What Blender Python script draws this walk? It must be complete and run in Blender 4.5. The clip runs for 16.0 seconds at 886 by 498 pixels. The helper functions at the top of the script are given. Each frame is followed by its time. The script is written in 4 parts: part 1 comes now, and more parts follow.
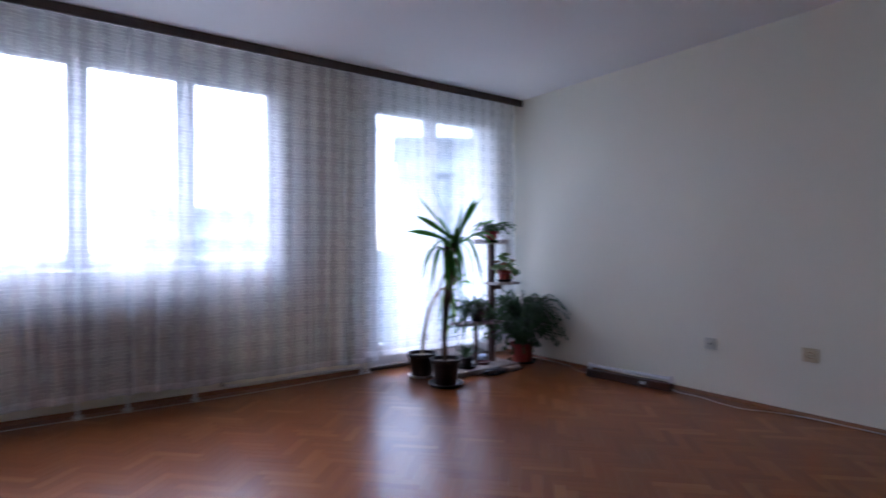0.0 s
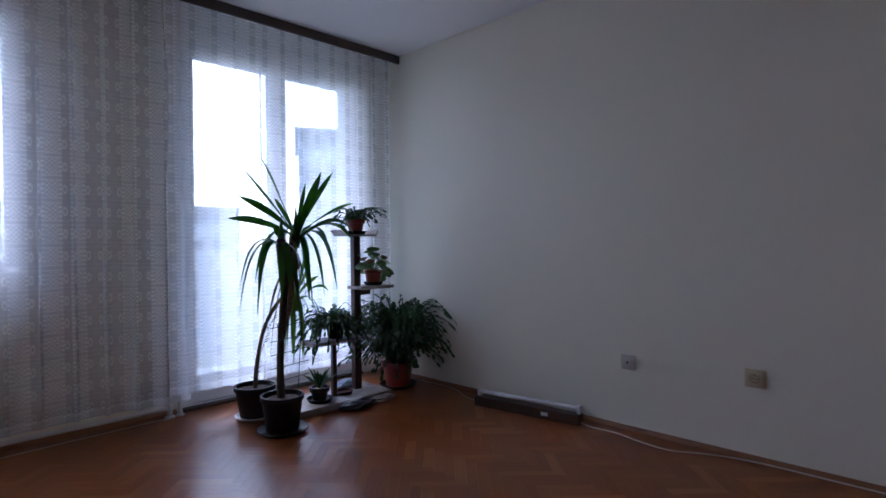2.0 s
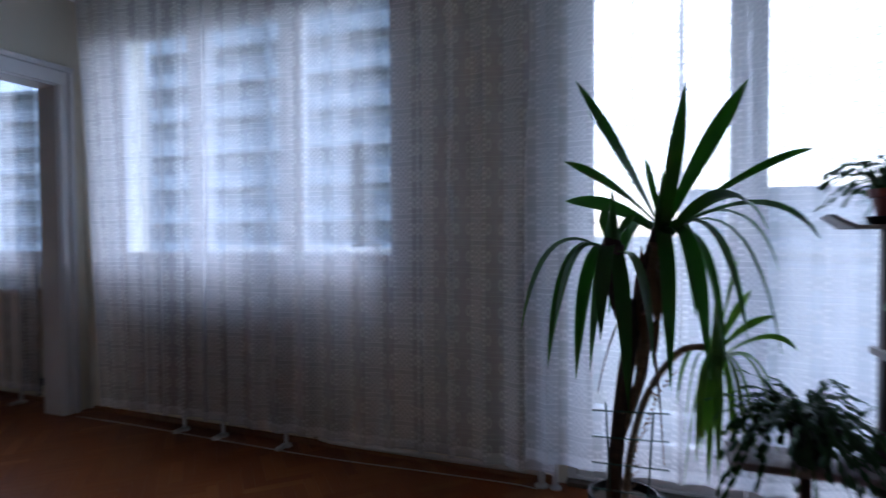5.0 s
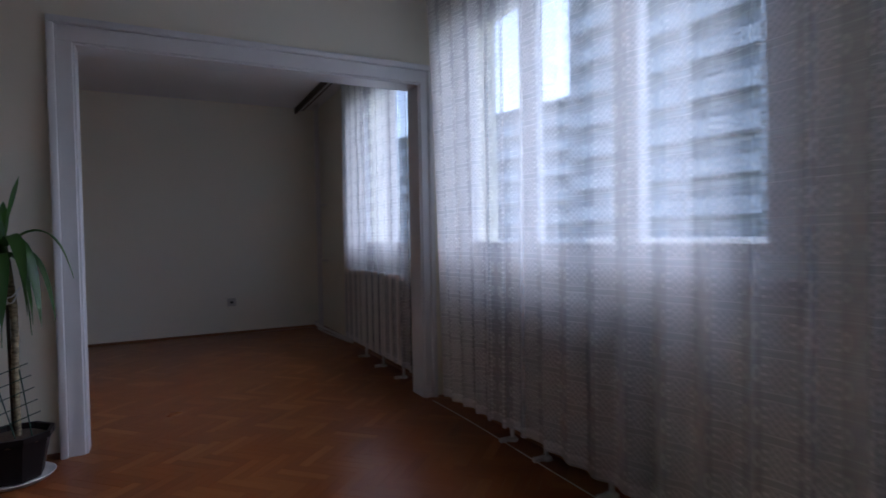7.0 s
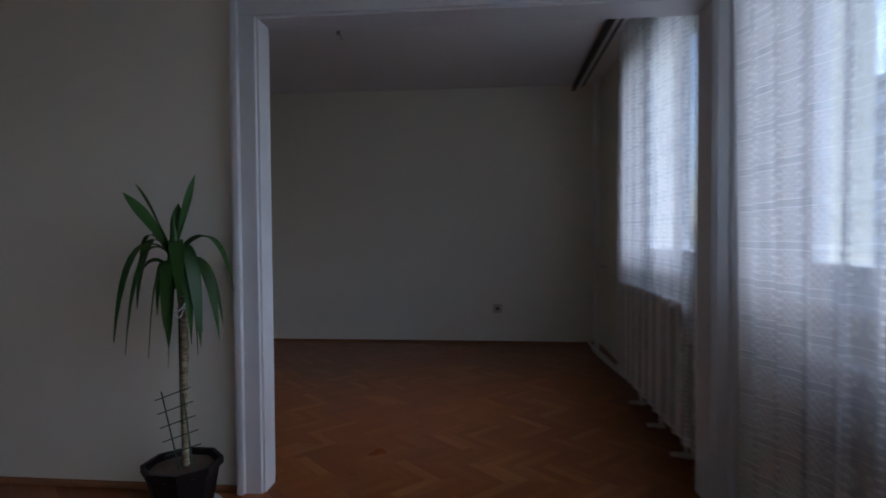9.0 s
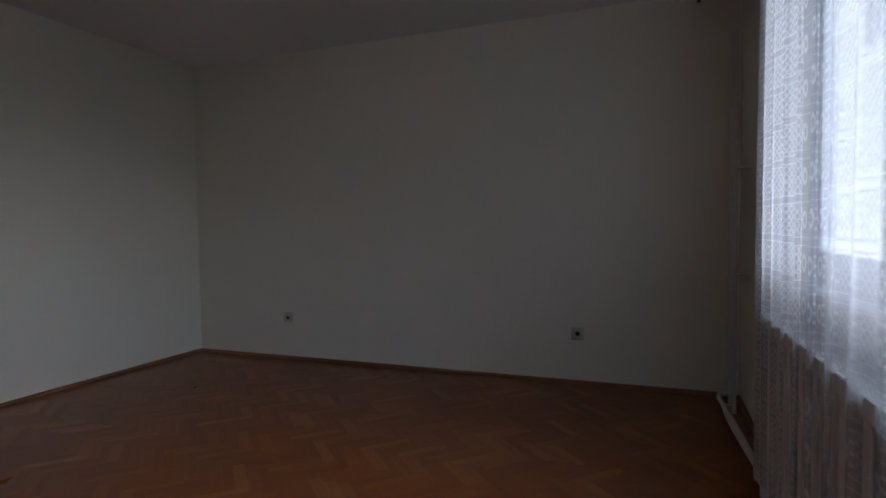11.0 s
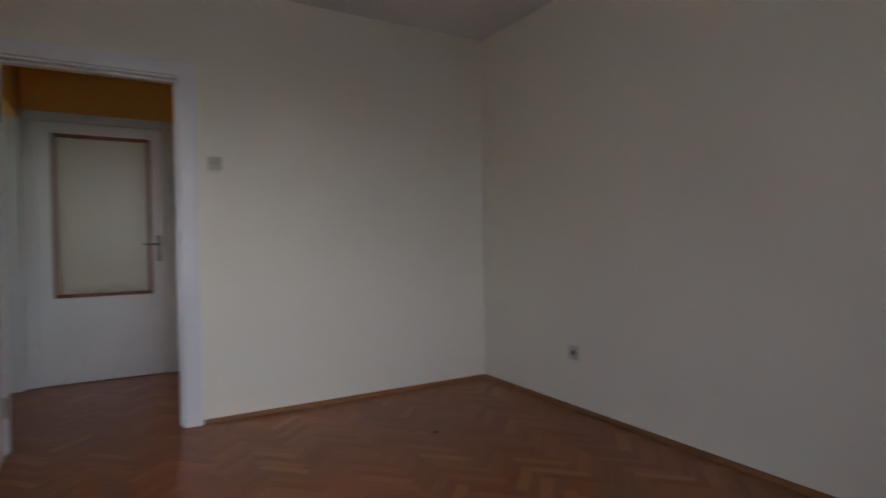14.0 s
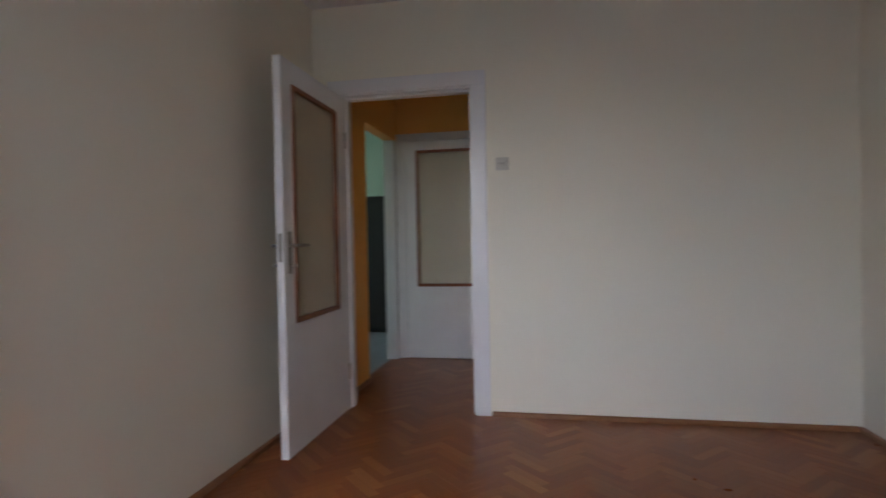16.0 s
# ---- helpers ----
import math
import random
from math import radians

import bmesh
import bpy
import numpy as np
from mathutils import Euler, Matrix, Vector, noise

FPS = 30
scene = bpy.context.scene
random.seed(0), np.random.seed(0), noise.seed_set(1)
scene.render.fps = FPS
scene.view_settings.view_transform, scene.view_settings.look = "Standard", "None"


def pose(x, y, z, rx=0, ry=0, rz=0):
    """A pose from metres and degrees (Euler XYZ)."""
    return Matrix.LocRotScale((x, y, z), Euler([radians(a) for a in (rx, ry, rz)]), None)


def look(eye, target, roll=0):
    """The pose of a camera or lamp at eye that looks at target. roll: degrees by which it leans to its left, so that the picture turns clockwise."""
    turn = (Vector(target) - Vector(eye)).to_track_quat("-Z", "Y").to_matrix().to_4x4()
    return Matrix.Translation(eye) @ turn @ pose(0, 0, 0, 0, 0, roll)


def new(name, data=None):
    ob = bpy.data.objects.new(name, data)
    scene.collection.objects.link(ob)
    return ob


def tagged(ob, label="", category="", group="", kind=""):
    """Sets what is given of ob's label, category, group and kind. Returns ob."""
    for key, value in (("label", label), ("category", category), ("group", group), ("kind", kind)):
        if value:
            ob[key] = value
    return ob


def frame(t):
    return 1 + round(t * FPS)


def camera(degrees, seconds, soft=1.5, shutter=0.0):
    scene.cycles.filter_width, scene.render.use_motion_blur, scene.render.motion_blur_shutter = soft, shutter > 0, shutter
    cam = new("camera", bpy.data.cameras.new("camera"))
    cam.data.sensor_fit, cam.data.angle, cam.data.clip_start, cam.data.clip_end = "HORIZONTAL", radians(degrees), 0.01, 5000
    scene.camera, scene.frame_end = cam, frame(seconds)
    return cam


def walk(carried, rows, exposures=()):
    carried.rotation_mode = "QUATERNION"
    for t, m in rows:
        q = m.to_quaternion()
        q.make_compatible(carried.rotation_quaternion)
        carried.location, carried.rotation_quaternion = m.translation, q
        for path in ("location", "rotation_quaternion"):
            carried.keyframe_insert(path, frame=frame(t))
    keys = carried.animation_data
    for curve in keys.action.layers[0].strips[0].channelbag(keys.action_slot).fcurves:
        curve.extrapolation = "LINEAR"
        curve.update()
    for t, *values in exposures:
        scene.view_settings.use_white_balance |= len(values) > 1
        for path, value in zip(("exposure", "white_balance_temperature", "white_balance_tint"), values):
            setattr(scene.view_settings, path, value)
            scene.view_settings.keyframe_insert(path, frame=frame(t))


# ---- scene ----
cam = camera(77.9, 16.0, 1.5, 0.7)
PATH = [
    (0, (0.741, -4.305, 1.083), (1.914, -2.685, 1.079), -0.2),
    (0.5, (0.922, -4.193, 1.073), (2.292, -2.735, 1.069), -0.3),
    (1, (1.174, -4.009, 1.055), (2.598, -2.605, 1.047), -0.5),
    (1.5, (1.425, -3.833, 1.039), (2.859, -2.44, 1.025), -0.5),
    (2, (1.743, -3.651, 1.06), (3.162, -2.241, 1.039), -0.6),
    (2.5, (2.028, -3.533, 1.043), (3.2, -1.912, 1.025), -0.9),
    (3, (2.369, -3.429, 1.052), (3.164, -1.594, 1.029), -1.0),
    (3.2, (2.494, -3.354, 1.033), (3.206, -1.485, 1.015), -1.2),
    (5.3, (3.484, -2.268, 1.117), (2.554, -0.499, 1.043), -0.2),
    (5.5, (3.522, -2.155, 1.121), (2.471, -0.456, 1.042), -0.2),
    (6, (3.586, -1.906, 1.053), (2.15, -0.515, 1.007), -0.7),
    (6.5, (3.431, -1.784, 1.076), (1.756, -0.692, 1.018), -1.1),
    (7, (3.227, -1.64, 1.05), (1.443, -0.737, 1.002), -1.1),
    (7.5, (3.01, -1.419, 1.053), (1.126, -0.752, 1.004), -1.1),
    (8, (2.763, -1.272, 1.056), (0.791, -0.94, 1.027), -1.1),
    (8.5, (2.505, -1.147, 1.094), (0.506, -1.082, 1.055), -0.9),
    (9, (2.253, -1.02, 1.11), (0.262, -1.21, 1.055), -0.4),
    (9.2, (2.134, -0.96, 1.111), (0.158, -1.266, 1.057), -0.2),
    (11.5, (0.273, -0.492, 1.103), (-1.585, -1.228, 1.031), -0.7),
    (12, (0.068, -0.623, 1.089), (-1.75, -1.453, 1.036), -0.4),
    (12.5, (-0.138, -0.725, 1.101), (-1.802, -1.834, 1.054), -0.3),
    (13, (-0.323, -0.848, 1.1), (-1.856, -2.131, 1.045), -0.2),
    (13.5, (-0.528, -0.893, 1.117), (-1.91, -2.338, 1.064), -0.4),
    (14, (-0.879, -0.92, 1.056), (-1.895, -2.643, 1.025), -0.8),
    (14.5, (-1.013, -0.969, 1.069), (-1.64, -2.868, 1.038), -0.9),
    (15, (-1.228, -1.039, 1.067), (-1.591, -3.006, 1.029), -0.9),
    (15.5, (-1.399, -1.079, 1.075), (-1.427, -3.078, 1.037), -0.8),
    (16, (-1.648, -1.065, 1.064), (-1.262, -3.027, 1.038), -1.1),
]
EXPOSURES = [(0.0, 3.2, 5400, 23), (1.5, 2.85, 5350, 22), (3.0, 2.35, 5300, 20), (5.5, 1.9, 5500, 18), (7.0, 1.95, 5750, 20), (8.0, 1.8, 5750, 16), (9.0, 1.75, 5700, 15), (11.5, 2.3, 6300, 16), (12.0, 2.5, 6950, 18), (12.5, 2.7, 6650, 17), (14.0, 3.1, 6450, 18), (15.0, 3.25, 6450, 18), (16.0, 3.45, 6450, 18)]
walk(cam, [(t, look(eye, target, roll)) for t, eye, target, roll in PATH], EXPOSURES)

# ---- world, sun ----
world = bpy.data.worlds.new("overcast_sky")
scene.world = world
world.use_nodes = True
wn = world.node_tree
sky = wn.nodes.new("ShaderNodeTexSky")
sky.sky_type, sky.sun_disc = "NISHITA", False
sky.sun_elevation, sky.sun_rotation = radians(38), radians(0)
sky.air_density, sky.dust_density, sky.ozone_density = 1.0, 2.0, 3.0
grey = wn.nodes.new("ShaderNodeHueSaturation")
grey.inputs["Saturation"].default_value = 0.8
wn.links.new(sky.outputs[0], grey.inputs["Color"])
wn.links.new(grey.outputs[0], wn.nodes["Background"].inputs[0])
wn.nodes["Background"].inputs[1].default_value = 0.11
sun = new("sun", bpy.data.lights.new("sun", "SUN"))
sun.data.energy, sun.data.angle, sun.data.color = 0.85, radians(75), (0.62, 0.80, 1.0)
sun.matrix_world = pose(0, 0, 30, -52, 0, 0)

# ---- materials ----


def material(name):
    m = bpy.data.materials.new(name)
    m.use_nodes = True
    t = m.node_tree
    return m, t, t.nodes["Principled BSDF"]


def node(t, kind, **values):
    n = t.nodes.new("ShaderNode" + kind)
    for k, v in values.items():
        n.inputs[k.replace("_", " ")].default_value = v
    return n


def math_node(t, op, a, b=None, c=None):
    n = t.nodes.new("ShaderNodeMath")
    n.operation = op
    for i, v in enumerate((a, b, c)):
        if v is None:
            continue
        if hasattr(v, "is_linked"):
            t.links.new(v, n.inputs[i])
        else:
            n.inputs[i].default_value = v
    return n.outputs[0]


def mix_colour(t, fac, a, b, blend="MIX"):
    n = t.nodes.new("ShaderNodeMix")
    n.data_type, n.blend_type = "RGBA", blend
    for i, v in ((0, fac), (6, a), (7, b)):
        if hasattr(v, "is_linked"):
            t.links.new(v, n.inputs[i])
        elif i == 0:
            n.inputs[i].default_value = v
        else:
            n.inputs[i].default_value = (*v, 1)
    return n.outputs[2]


def coords(t, scale=(1, 1, 1), space="Object"):
    tc = t.nodes.new("ShaderNodeTexCoord")
    mp = t.nodes.new("ShaderNodeMapping")
    mp.inputs["Scale"].default_value = scale
    t.links.new(tc.outputs[space], mp.inputs[0])
    return mp.outputs[0]


def noise_tex(t, vec, scale, detail=4.0, rough=0.55):
    n = node(t, "TexNoise", Scale=scale, Detail=detail, Roughness=rough)
    t.links.new(vec, n.inputs["Vector"])
    return n.outputs["Fac"]


def ramp(t, fac, lo, hi):
    n = t.nodes.new("ShaderNodeMapRange")
    n.inputs["From Min"].default_value, n.inputs["From Max"].default_value = lo, hi
    t.links.new(fac, n.inputs["Value"])
    return n.outputs[0]


def bump(t, bsdf, height, strength, distance):
    n = node(t, "Bump", Strength=strength, Distance=distance)
    t.links.new(height, n.inputs["Height"])
    t.links.new(n.outputs[0], bsdf.inputs["Normal"])


def surface(name, a, b, rough=0.6, scale=6.0, fine=80.0, relief=0.0006, metal=0.0, stretch=(1, 1, 1), spread=0.12, coat=0.0):
    """Paint, plastic, wood or metal: two colours mixed at two scales, uneven gloss, fine relief."""
    m, t, p = material(name)
    v = coords(t, stretch)
    big, small = noise_tex(t, v, scale), noise_tex(t, v, fine, 3.0)
    f = math_node(t, "ADD", math_node(t, "MULTIPLY", ramp(t, big, 0.3, 0.7), 0.7), math_node(t, "MULTIPLY", small, 0.3))
    t.links.new(mix_colour(t, f, a, b), p.inputs["Base Color"])
    t.links.new(math_node(t, "ADD", math_node(t, "MULTIPLY", big, spread), rough - spread / 2), p.inputs["Roughness"])
    p.inputs["Metallic"].default_value = metal
    p.inputs["Coat Weight"].default_value = coat
    bump(t, p, small, 0.5, relief)
    return m


wall_paint = surface("cream_wall_paint", (0.87, 0.825, 0.70), (0.83, 0.785, 0.66), 0.75, 0.9, 140, 0.0008, spread=0.1)
ceiling_paint = surface("white_ceiling_paint", (0.84, 0.82, 0.81), (0.80, 0.78, 0.77), 0.8, 0.7, 120, 0.0008)
orange_paint = surface("orange_hall_paint", (0.90, 0.50, 0.14), (0.86, 0.46, 0.12), 0.7, 1.2, 120, 0.0008)
green_paint = surface("mint_green_paint", (0.46, 0.61, 0.49), (0.42, 0.56, 0.45), 0.6, 1.2, 120, 0.0006)
white_gloss = surface("white_gloss_paint", (0.80, 0.80, 0.81), (0.72, 0.71, 0.71), 0.32, 3.0, 60, 0.0005, spread=0.15)
white_plastic = surface("white_plastic", (0.80, 0.80, 0.80), (0.74, 0.73, 0.72), 0.35, 8, 60, 0.0001)
beige_plastic = surface("aged_beige_plastic", (0.62, 0.52, 0.34), (0.56, 0.46, 0.30), 0.4, 8, 60, 0.0001)
radiator_paint = surface("radiator_enamel", (0.74, 0.72, 0.69), (0.66, 0.63, 0.59), 0.35, 5, 70, 0.0006, spread=0.15)
pelmet_wood = surface("dark_brown_pelmet_wood", (0.045, 0.028, 0.024), (0.075, 0.045, 0.038), 0.5, 4, 60, 0.0006, stretch=(0.4, 8, 8))
skirting_wood = surface("skirting_wood", (0.30, 0.135, 0.055), (0.22, 0.09, 0.035), 0.35, 5, 70, 0.0005, stretch=(3, 3, 12))
stand_wood = surface("reddish_stand_wood", (0.075, 0.028, 0.015), (0.045, 0.017, 0.010), 0.45, 6, 60, 0.0006, stretch=(9, 9, 1))
bead_wood = surface("brown_glazing_bead", (0.26, 0.085, 0.028), (0.18, 0.055, 0.018), 0.4, 6, 70, 0.0004)
plank_mat = surface("worn_marbled_board", (0.46, 0.40, 0.37), (0.22, 0.16, 0.14), 0.5, 14, 60, 0.0008)
dark_pot = surface("dark_brown_plastic_pot", (0.012, 0.008, 0.008), (0.020, 0.013, 0.012), 0.5, 7, 60, 0.0003)
dark_pot.node_tree.nodes["Principled BSDF"].inputs["Specular IOR Level"].default_value = 0.2
terracotta = surface("red_plastic_pot", (0.26, 0.036, 0.02), (0.20, 0.028, 0.016), 0.45, 6, 60, 0.0004)
saucer_red = surface("dark_red_saucer", (0.13, 0.02, 0.025), (0.10, 0.016, 0.02), 0.4, 6, 60, 0.0003)
soil_mat = surface("dry_potting_soil", (0.055, 0.035, 0.022), (0.11, 0.075, 0.05), 0.95, 40, 160, 0.006)
bark = surface("yucca_bark", (0.34, 0.25, 0.15), (0.15, 0.095, 0.055), 0.85, 30, 90, 0.004, stretch=(1, 1, 2.2))
mottled_bark = surface("mottled_yucca_bark", (0.52, 0.44, 0.26), (0.045, 0.03, 0.02), 0.85, 34, 110, 0.004, stretch=(1, 1, 2.6), spread=0.06)
dark_bark = surface("dark_yucca_bark", (0.10, 0.062, 0.04), (0.05, 0.032, 0.022), 0.9, 30, 90, 0.004, stretch=(1, 1, 2.2))
dry_leaf = surface("dry_leaf", (0.24, 0.12, 0.045), (0.13, 0.065, 0.025), 0.7, 9, 60, 0.001)
wire_green = surface("green_coated_wire", (0.018, 0.06, 0.04), (0.03, 0.085, 0.055), 0.4, 9, 60, 0.0002)
chrome = surface("worn_nickel", (0.34, 0.32, 0.29), (0.26, 0.245, 0.22), 0.38, 12, 80, 0.0002, metal=1.0)
brass_dark = surface("aged_metal", (0.16, 0.14, 0.12), (0.10, 0.09, 0.08), 0.4, 12, 80, 0.0002, metal=0.8)
black_hole = surface("black_plastic", (0.012, 0.012, 0.012), (0.02, 0.02, 0.02), 0.5, 9, 60, 0.0001)
cable_white = surface("white_cable", (0.66, 0.62, 0.56), (0.55, 0.5, 0.45), 0.45, 9, 60, 0.0002)
tube_glass = surface("fluorescent_tube_glass", (0.78, 0.78, 0.80), (0.72, 0.72, 0.74), 0.15, 9, 60, 0.0001)
cloth_blue = surface("pale_blue_cloth", (0.45, 0.55, 0.75), (0.62, 0.68, 0.8), 0.8, 14, 90, 0.002)
bag_dark = surface("crumpled_dark_plastic", (0.05, 0.055, 0.08), (0.10, 0.10, 0.13), 0.3, 14, 60, 0.003)
switch_plastic = surface("aged_white_plastic", (0.60, 0.57, 0.50), (0.54, 0.51, 0.44), 0.4, 8, 60, 0.0001)
cabinet_dark = surface("dark_brown_veneer", (0.016, 0.011, 0.009), (0.028, 0.019, 0.015), 0.4, 5, 60, 0.0004, stretch=(6, 6, 1))
tile_grey = surface("grey_floor_tile", (0.36, 0.36, 0.35), (0.30, 0.30, 0.29), 0.3, 4, 60, 0.0004)
concrete = surface("grey_render", (0.50, 0.50, 0.50), (0.42, 0.42, 0.43), 0.9, 0.5, 12, 0.004)
facade_light = surface("pale_facade_render", (0.74, 0.74, 0.74), (0.66, 0.66, 0.67), 0.9, 0.3, 9, 0.004)
rail_paint = surface("white_railing_paint", (0.74, 0.74, 0.74), (0.66, 0.66, 0.66), 0.4, 6, 50, 0.0005)
panel_paint = surface("pale_blue_grey_panel", (0.60, 0.64, 0.70), (0.54, 0.58, 0.64), 0.6, 3, 40, 0.0008)
recess_mat = surface("blue_grey_recess", (0.58, 0.61, 0.65), (0.50, 0.53, 0.57), 0.8, 0.4, 9, 0.004)
grass_mat = surface("winter_grass", (0.10, 0.12, 0.06), (0.16, 0.16, 0.11), 0.95, 0.15, 6, 0.02)
tree_bark = surface("tree_bark", (0.10, 0.075, 0.055), (0.06, 0.045, 0.035), 0.9, 6, 30, 0.01)
needle_mat = surface("conifer_needles", (0.045, 0.075, 0.05), (0.075, 0.105, 0.075), 0.8, 2, 20, 0.003)


def leaf_material(name, a, b, light):
    m, t, p = material(name)
    v = coords(t, (1, 1, 1))
    f = noise_tex(t, v, 9.0)
    g = noise_tex(t, v, 70.0, 2.0)
    info = t.nodes.new("ShaderNodeObjectInfo")
    f2 = math_node(t, "ADD", math_node(t, "MULTIPLY", f, 0.55), math_node(t, "MULTIPLY", info.outputs["Random"], 0.45))
    col = mix_colour(t, f2, a, b)
    t.links.new(col, p.inputs["Base Color"])
    p.inputs["Roughness"].default_value = 0.38
    bump(t, p, g, 0.3, 0.0006)
    tr = t.nodes.new("ShaderNodeBsdfTranslucent")
    tr.inputs[0].default_value = (*light, 1)
    mx = t.nodes.new("ShaderNodeMixShader")
    mx.inputs[0].default_value = 0.42
    out = t.nodes["Material Output"]
    t.links.new(p.outputs[0], mx.inputs[1])
    t.links.new(tr.outputs[0], mx.inputs[2])
    t.links.new(mx.outputs[0], out.inputs[0])
    return m


yucca_leaf = leaf_material("yucca_leaf", (0.035, 0.10, 0.022), (0.07, 0.16, 0.035), (0.16, 0.42, 0.06))
pale_leaf = leaf_material("pale_yucca_leaf", (0.07, 0.15, 0.03), (0.12, 0.21, 0.05), (0.38, 0.62, 0.12))
cactus_leaf = leaf_material("cactus_stem_green", (0.022, 0.06, 0.022), (0.05, 0.10, 0.035), (0.09, 0.22, 0.06))
succulent_leaf = leaf_material("succulent_leaf", (0.07, 0.13, 0.05), (0.13, 0.19, 0.07), (0.2, 0.34, 0.1))


def parquet(name, per_island):
    """Lacquered oak blocks, each with its own tone; grain runs along the block."""
    m, t, p = material(name)
    if per_island:
        rnd = t.nodes.new("ShaderNodeNewGeometry").outputs["Random Per Island"]
    else:
        rnd = t.nodes.new("ShaderNodeObjectInfo").outputs["Random"]
    uv = t.nodes.new("ShaderNodeUVMap")
    uv.uv_map = "grain"
    shift = t.nodes.new("ShaderNodeVectorMath")
    shift.operation = "MULTIPLY_ADD"
    shift.inputs[1].default_value = (6, 45, 1)
    cb = t.nodes.new("ShaderNodeCombineXYZ")
    t.links.new(math_node(t, "MULTIPLY", rnd, 91.0), cb.inputs[0])
    t.links.new(math_node(t, "MULTIPLY", rnd, 37.0), cb.inputs[1])
    t.links.new(uv.outputs[0], shift.inputs[0])
    t.links.new(cb.outputs[0], shift.inputs[2])
    grain = noise_tex(t, shift.outputs[0], 1.0, 6.0, 0.6)
    cr = t.nodes.new("ShaderNodeValToRGB")
    tones = ((0.0, (0.205, 0.054, 0.012)), (0.3, (0.235, 0.064, 0.015)), (0.65, (0.258, 0.076, 0.018)), (0.88, (0.30, 0.100, 0.027)), (1.0, (0.36, 0.142, 0.044)))
    while len(cr.color_ramp.elements) < len(tones):
        cr.color_ramp.elements.new(0.5)
    for e, (pos, c) in zip(cr.color_ramp.elements, tones):
        e.position, e.color = pos, (*c, 1)
    t.links.new(rnd, cr.inputs[0])
    dark = mix_colour(t, math_node(t, "MULTIPLY", ramp(t, grain, 0.35, 0.75), 0.28), cr.outputs[0], (0.16, 0.036, 0.008))
    tc = t.nodes.new("ShaderNodeNewGeometry")
    wear = noise_tex(t, tc.outputs["Position"], 1.3, 4.0)
    t.links.new(mix_colour(t, math_node(t, "MULTIPLY", ramp(t, wear, 0.45, 0.8), 0.22), dark, (0.29, 0.10, 0.028)), p.inputs["Base Color"])
    t.links.new(math_node(t, "ADD", math_node(t, "MULTIPLY", wear, 0.06), 0.255), p.inputs["Roughness"])
    p.inputs["Specular IOR Level"].default_value = 0.30
    return m


parquet_single = parquet("oak_parquet_block", False)
parquet_joined = parquet("oak_parquet_field", True)
joint_mat = surface("dark_joint_filler", (0.10, 0.030, 0.010), (0.13, 0.040, 0.012), 0.8, 9, 60, 0.0005)


def clear_glass():
    m, t, p = material("window_glass")
    tr = t.nodes.new("ShaderNodeBsdfTransparent")
    tr.inputs[0].default_value = (0.93, 0.95, 0.95, 1)
    gl = t.nodes.new("ShaderNodeBsdfGlossy")
    gl.inputs["Roughness"].default_value = 0.02
    fr = node(t, "LayerWeight", Blend=0.5)
    mx = t.nodes.new("ShaderNodeMixShader")
    t.links.new(math_node(t, "MULTIPLY_ADD", math_node(t, "POWER", fr.outputs["Facing"], 4.0), 0.55, 0.04), mx.inputs[0])
    t.links.new(tr.outputs[0], mx.inputs[1])
    t.links.new(gl.outputs[0], mx.inputs[2])
    t.links.new(mx.outputs[0], t.nodes["Material Output"].inputs[0])
    return m


def frosted_glass():
    m, t, p = material("frosted_door_glass")
    v = coords(t)
    n = noise_tex(t, v, 160, 3)
    t.links.new(mix_colour(t, noise_tex(t, v, 3.0), (0.66, 0.60, 0.46), (0.58, 0.53, 0.40)), p.inputs["Base Color"])
    p.inputs["Roughness"].default_value = 0.3
    p.inputs["Transmission Weight"].default_value = 0.25
    bump(t, p, n, 0.5, 0.001)
    return m


def far_pane():
    m, t, p = material("far_window_glass")
    t.links.new(mix_colour(t, noise_tex(t, coords(t), 0.6), (0.24, 0.26, 0.28), (0.36, 0.38, 0.40)), p.inputs["Base Color"])
    p.inputs["Roughness"].default_value = 0.12
    return m


glass_mat, frost_mat, far_glass = clear_glass(), frosted_glass(), far_pane()


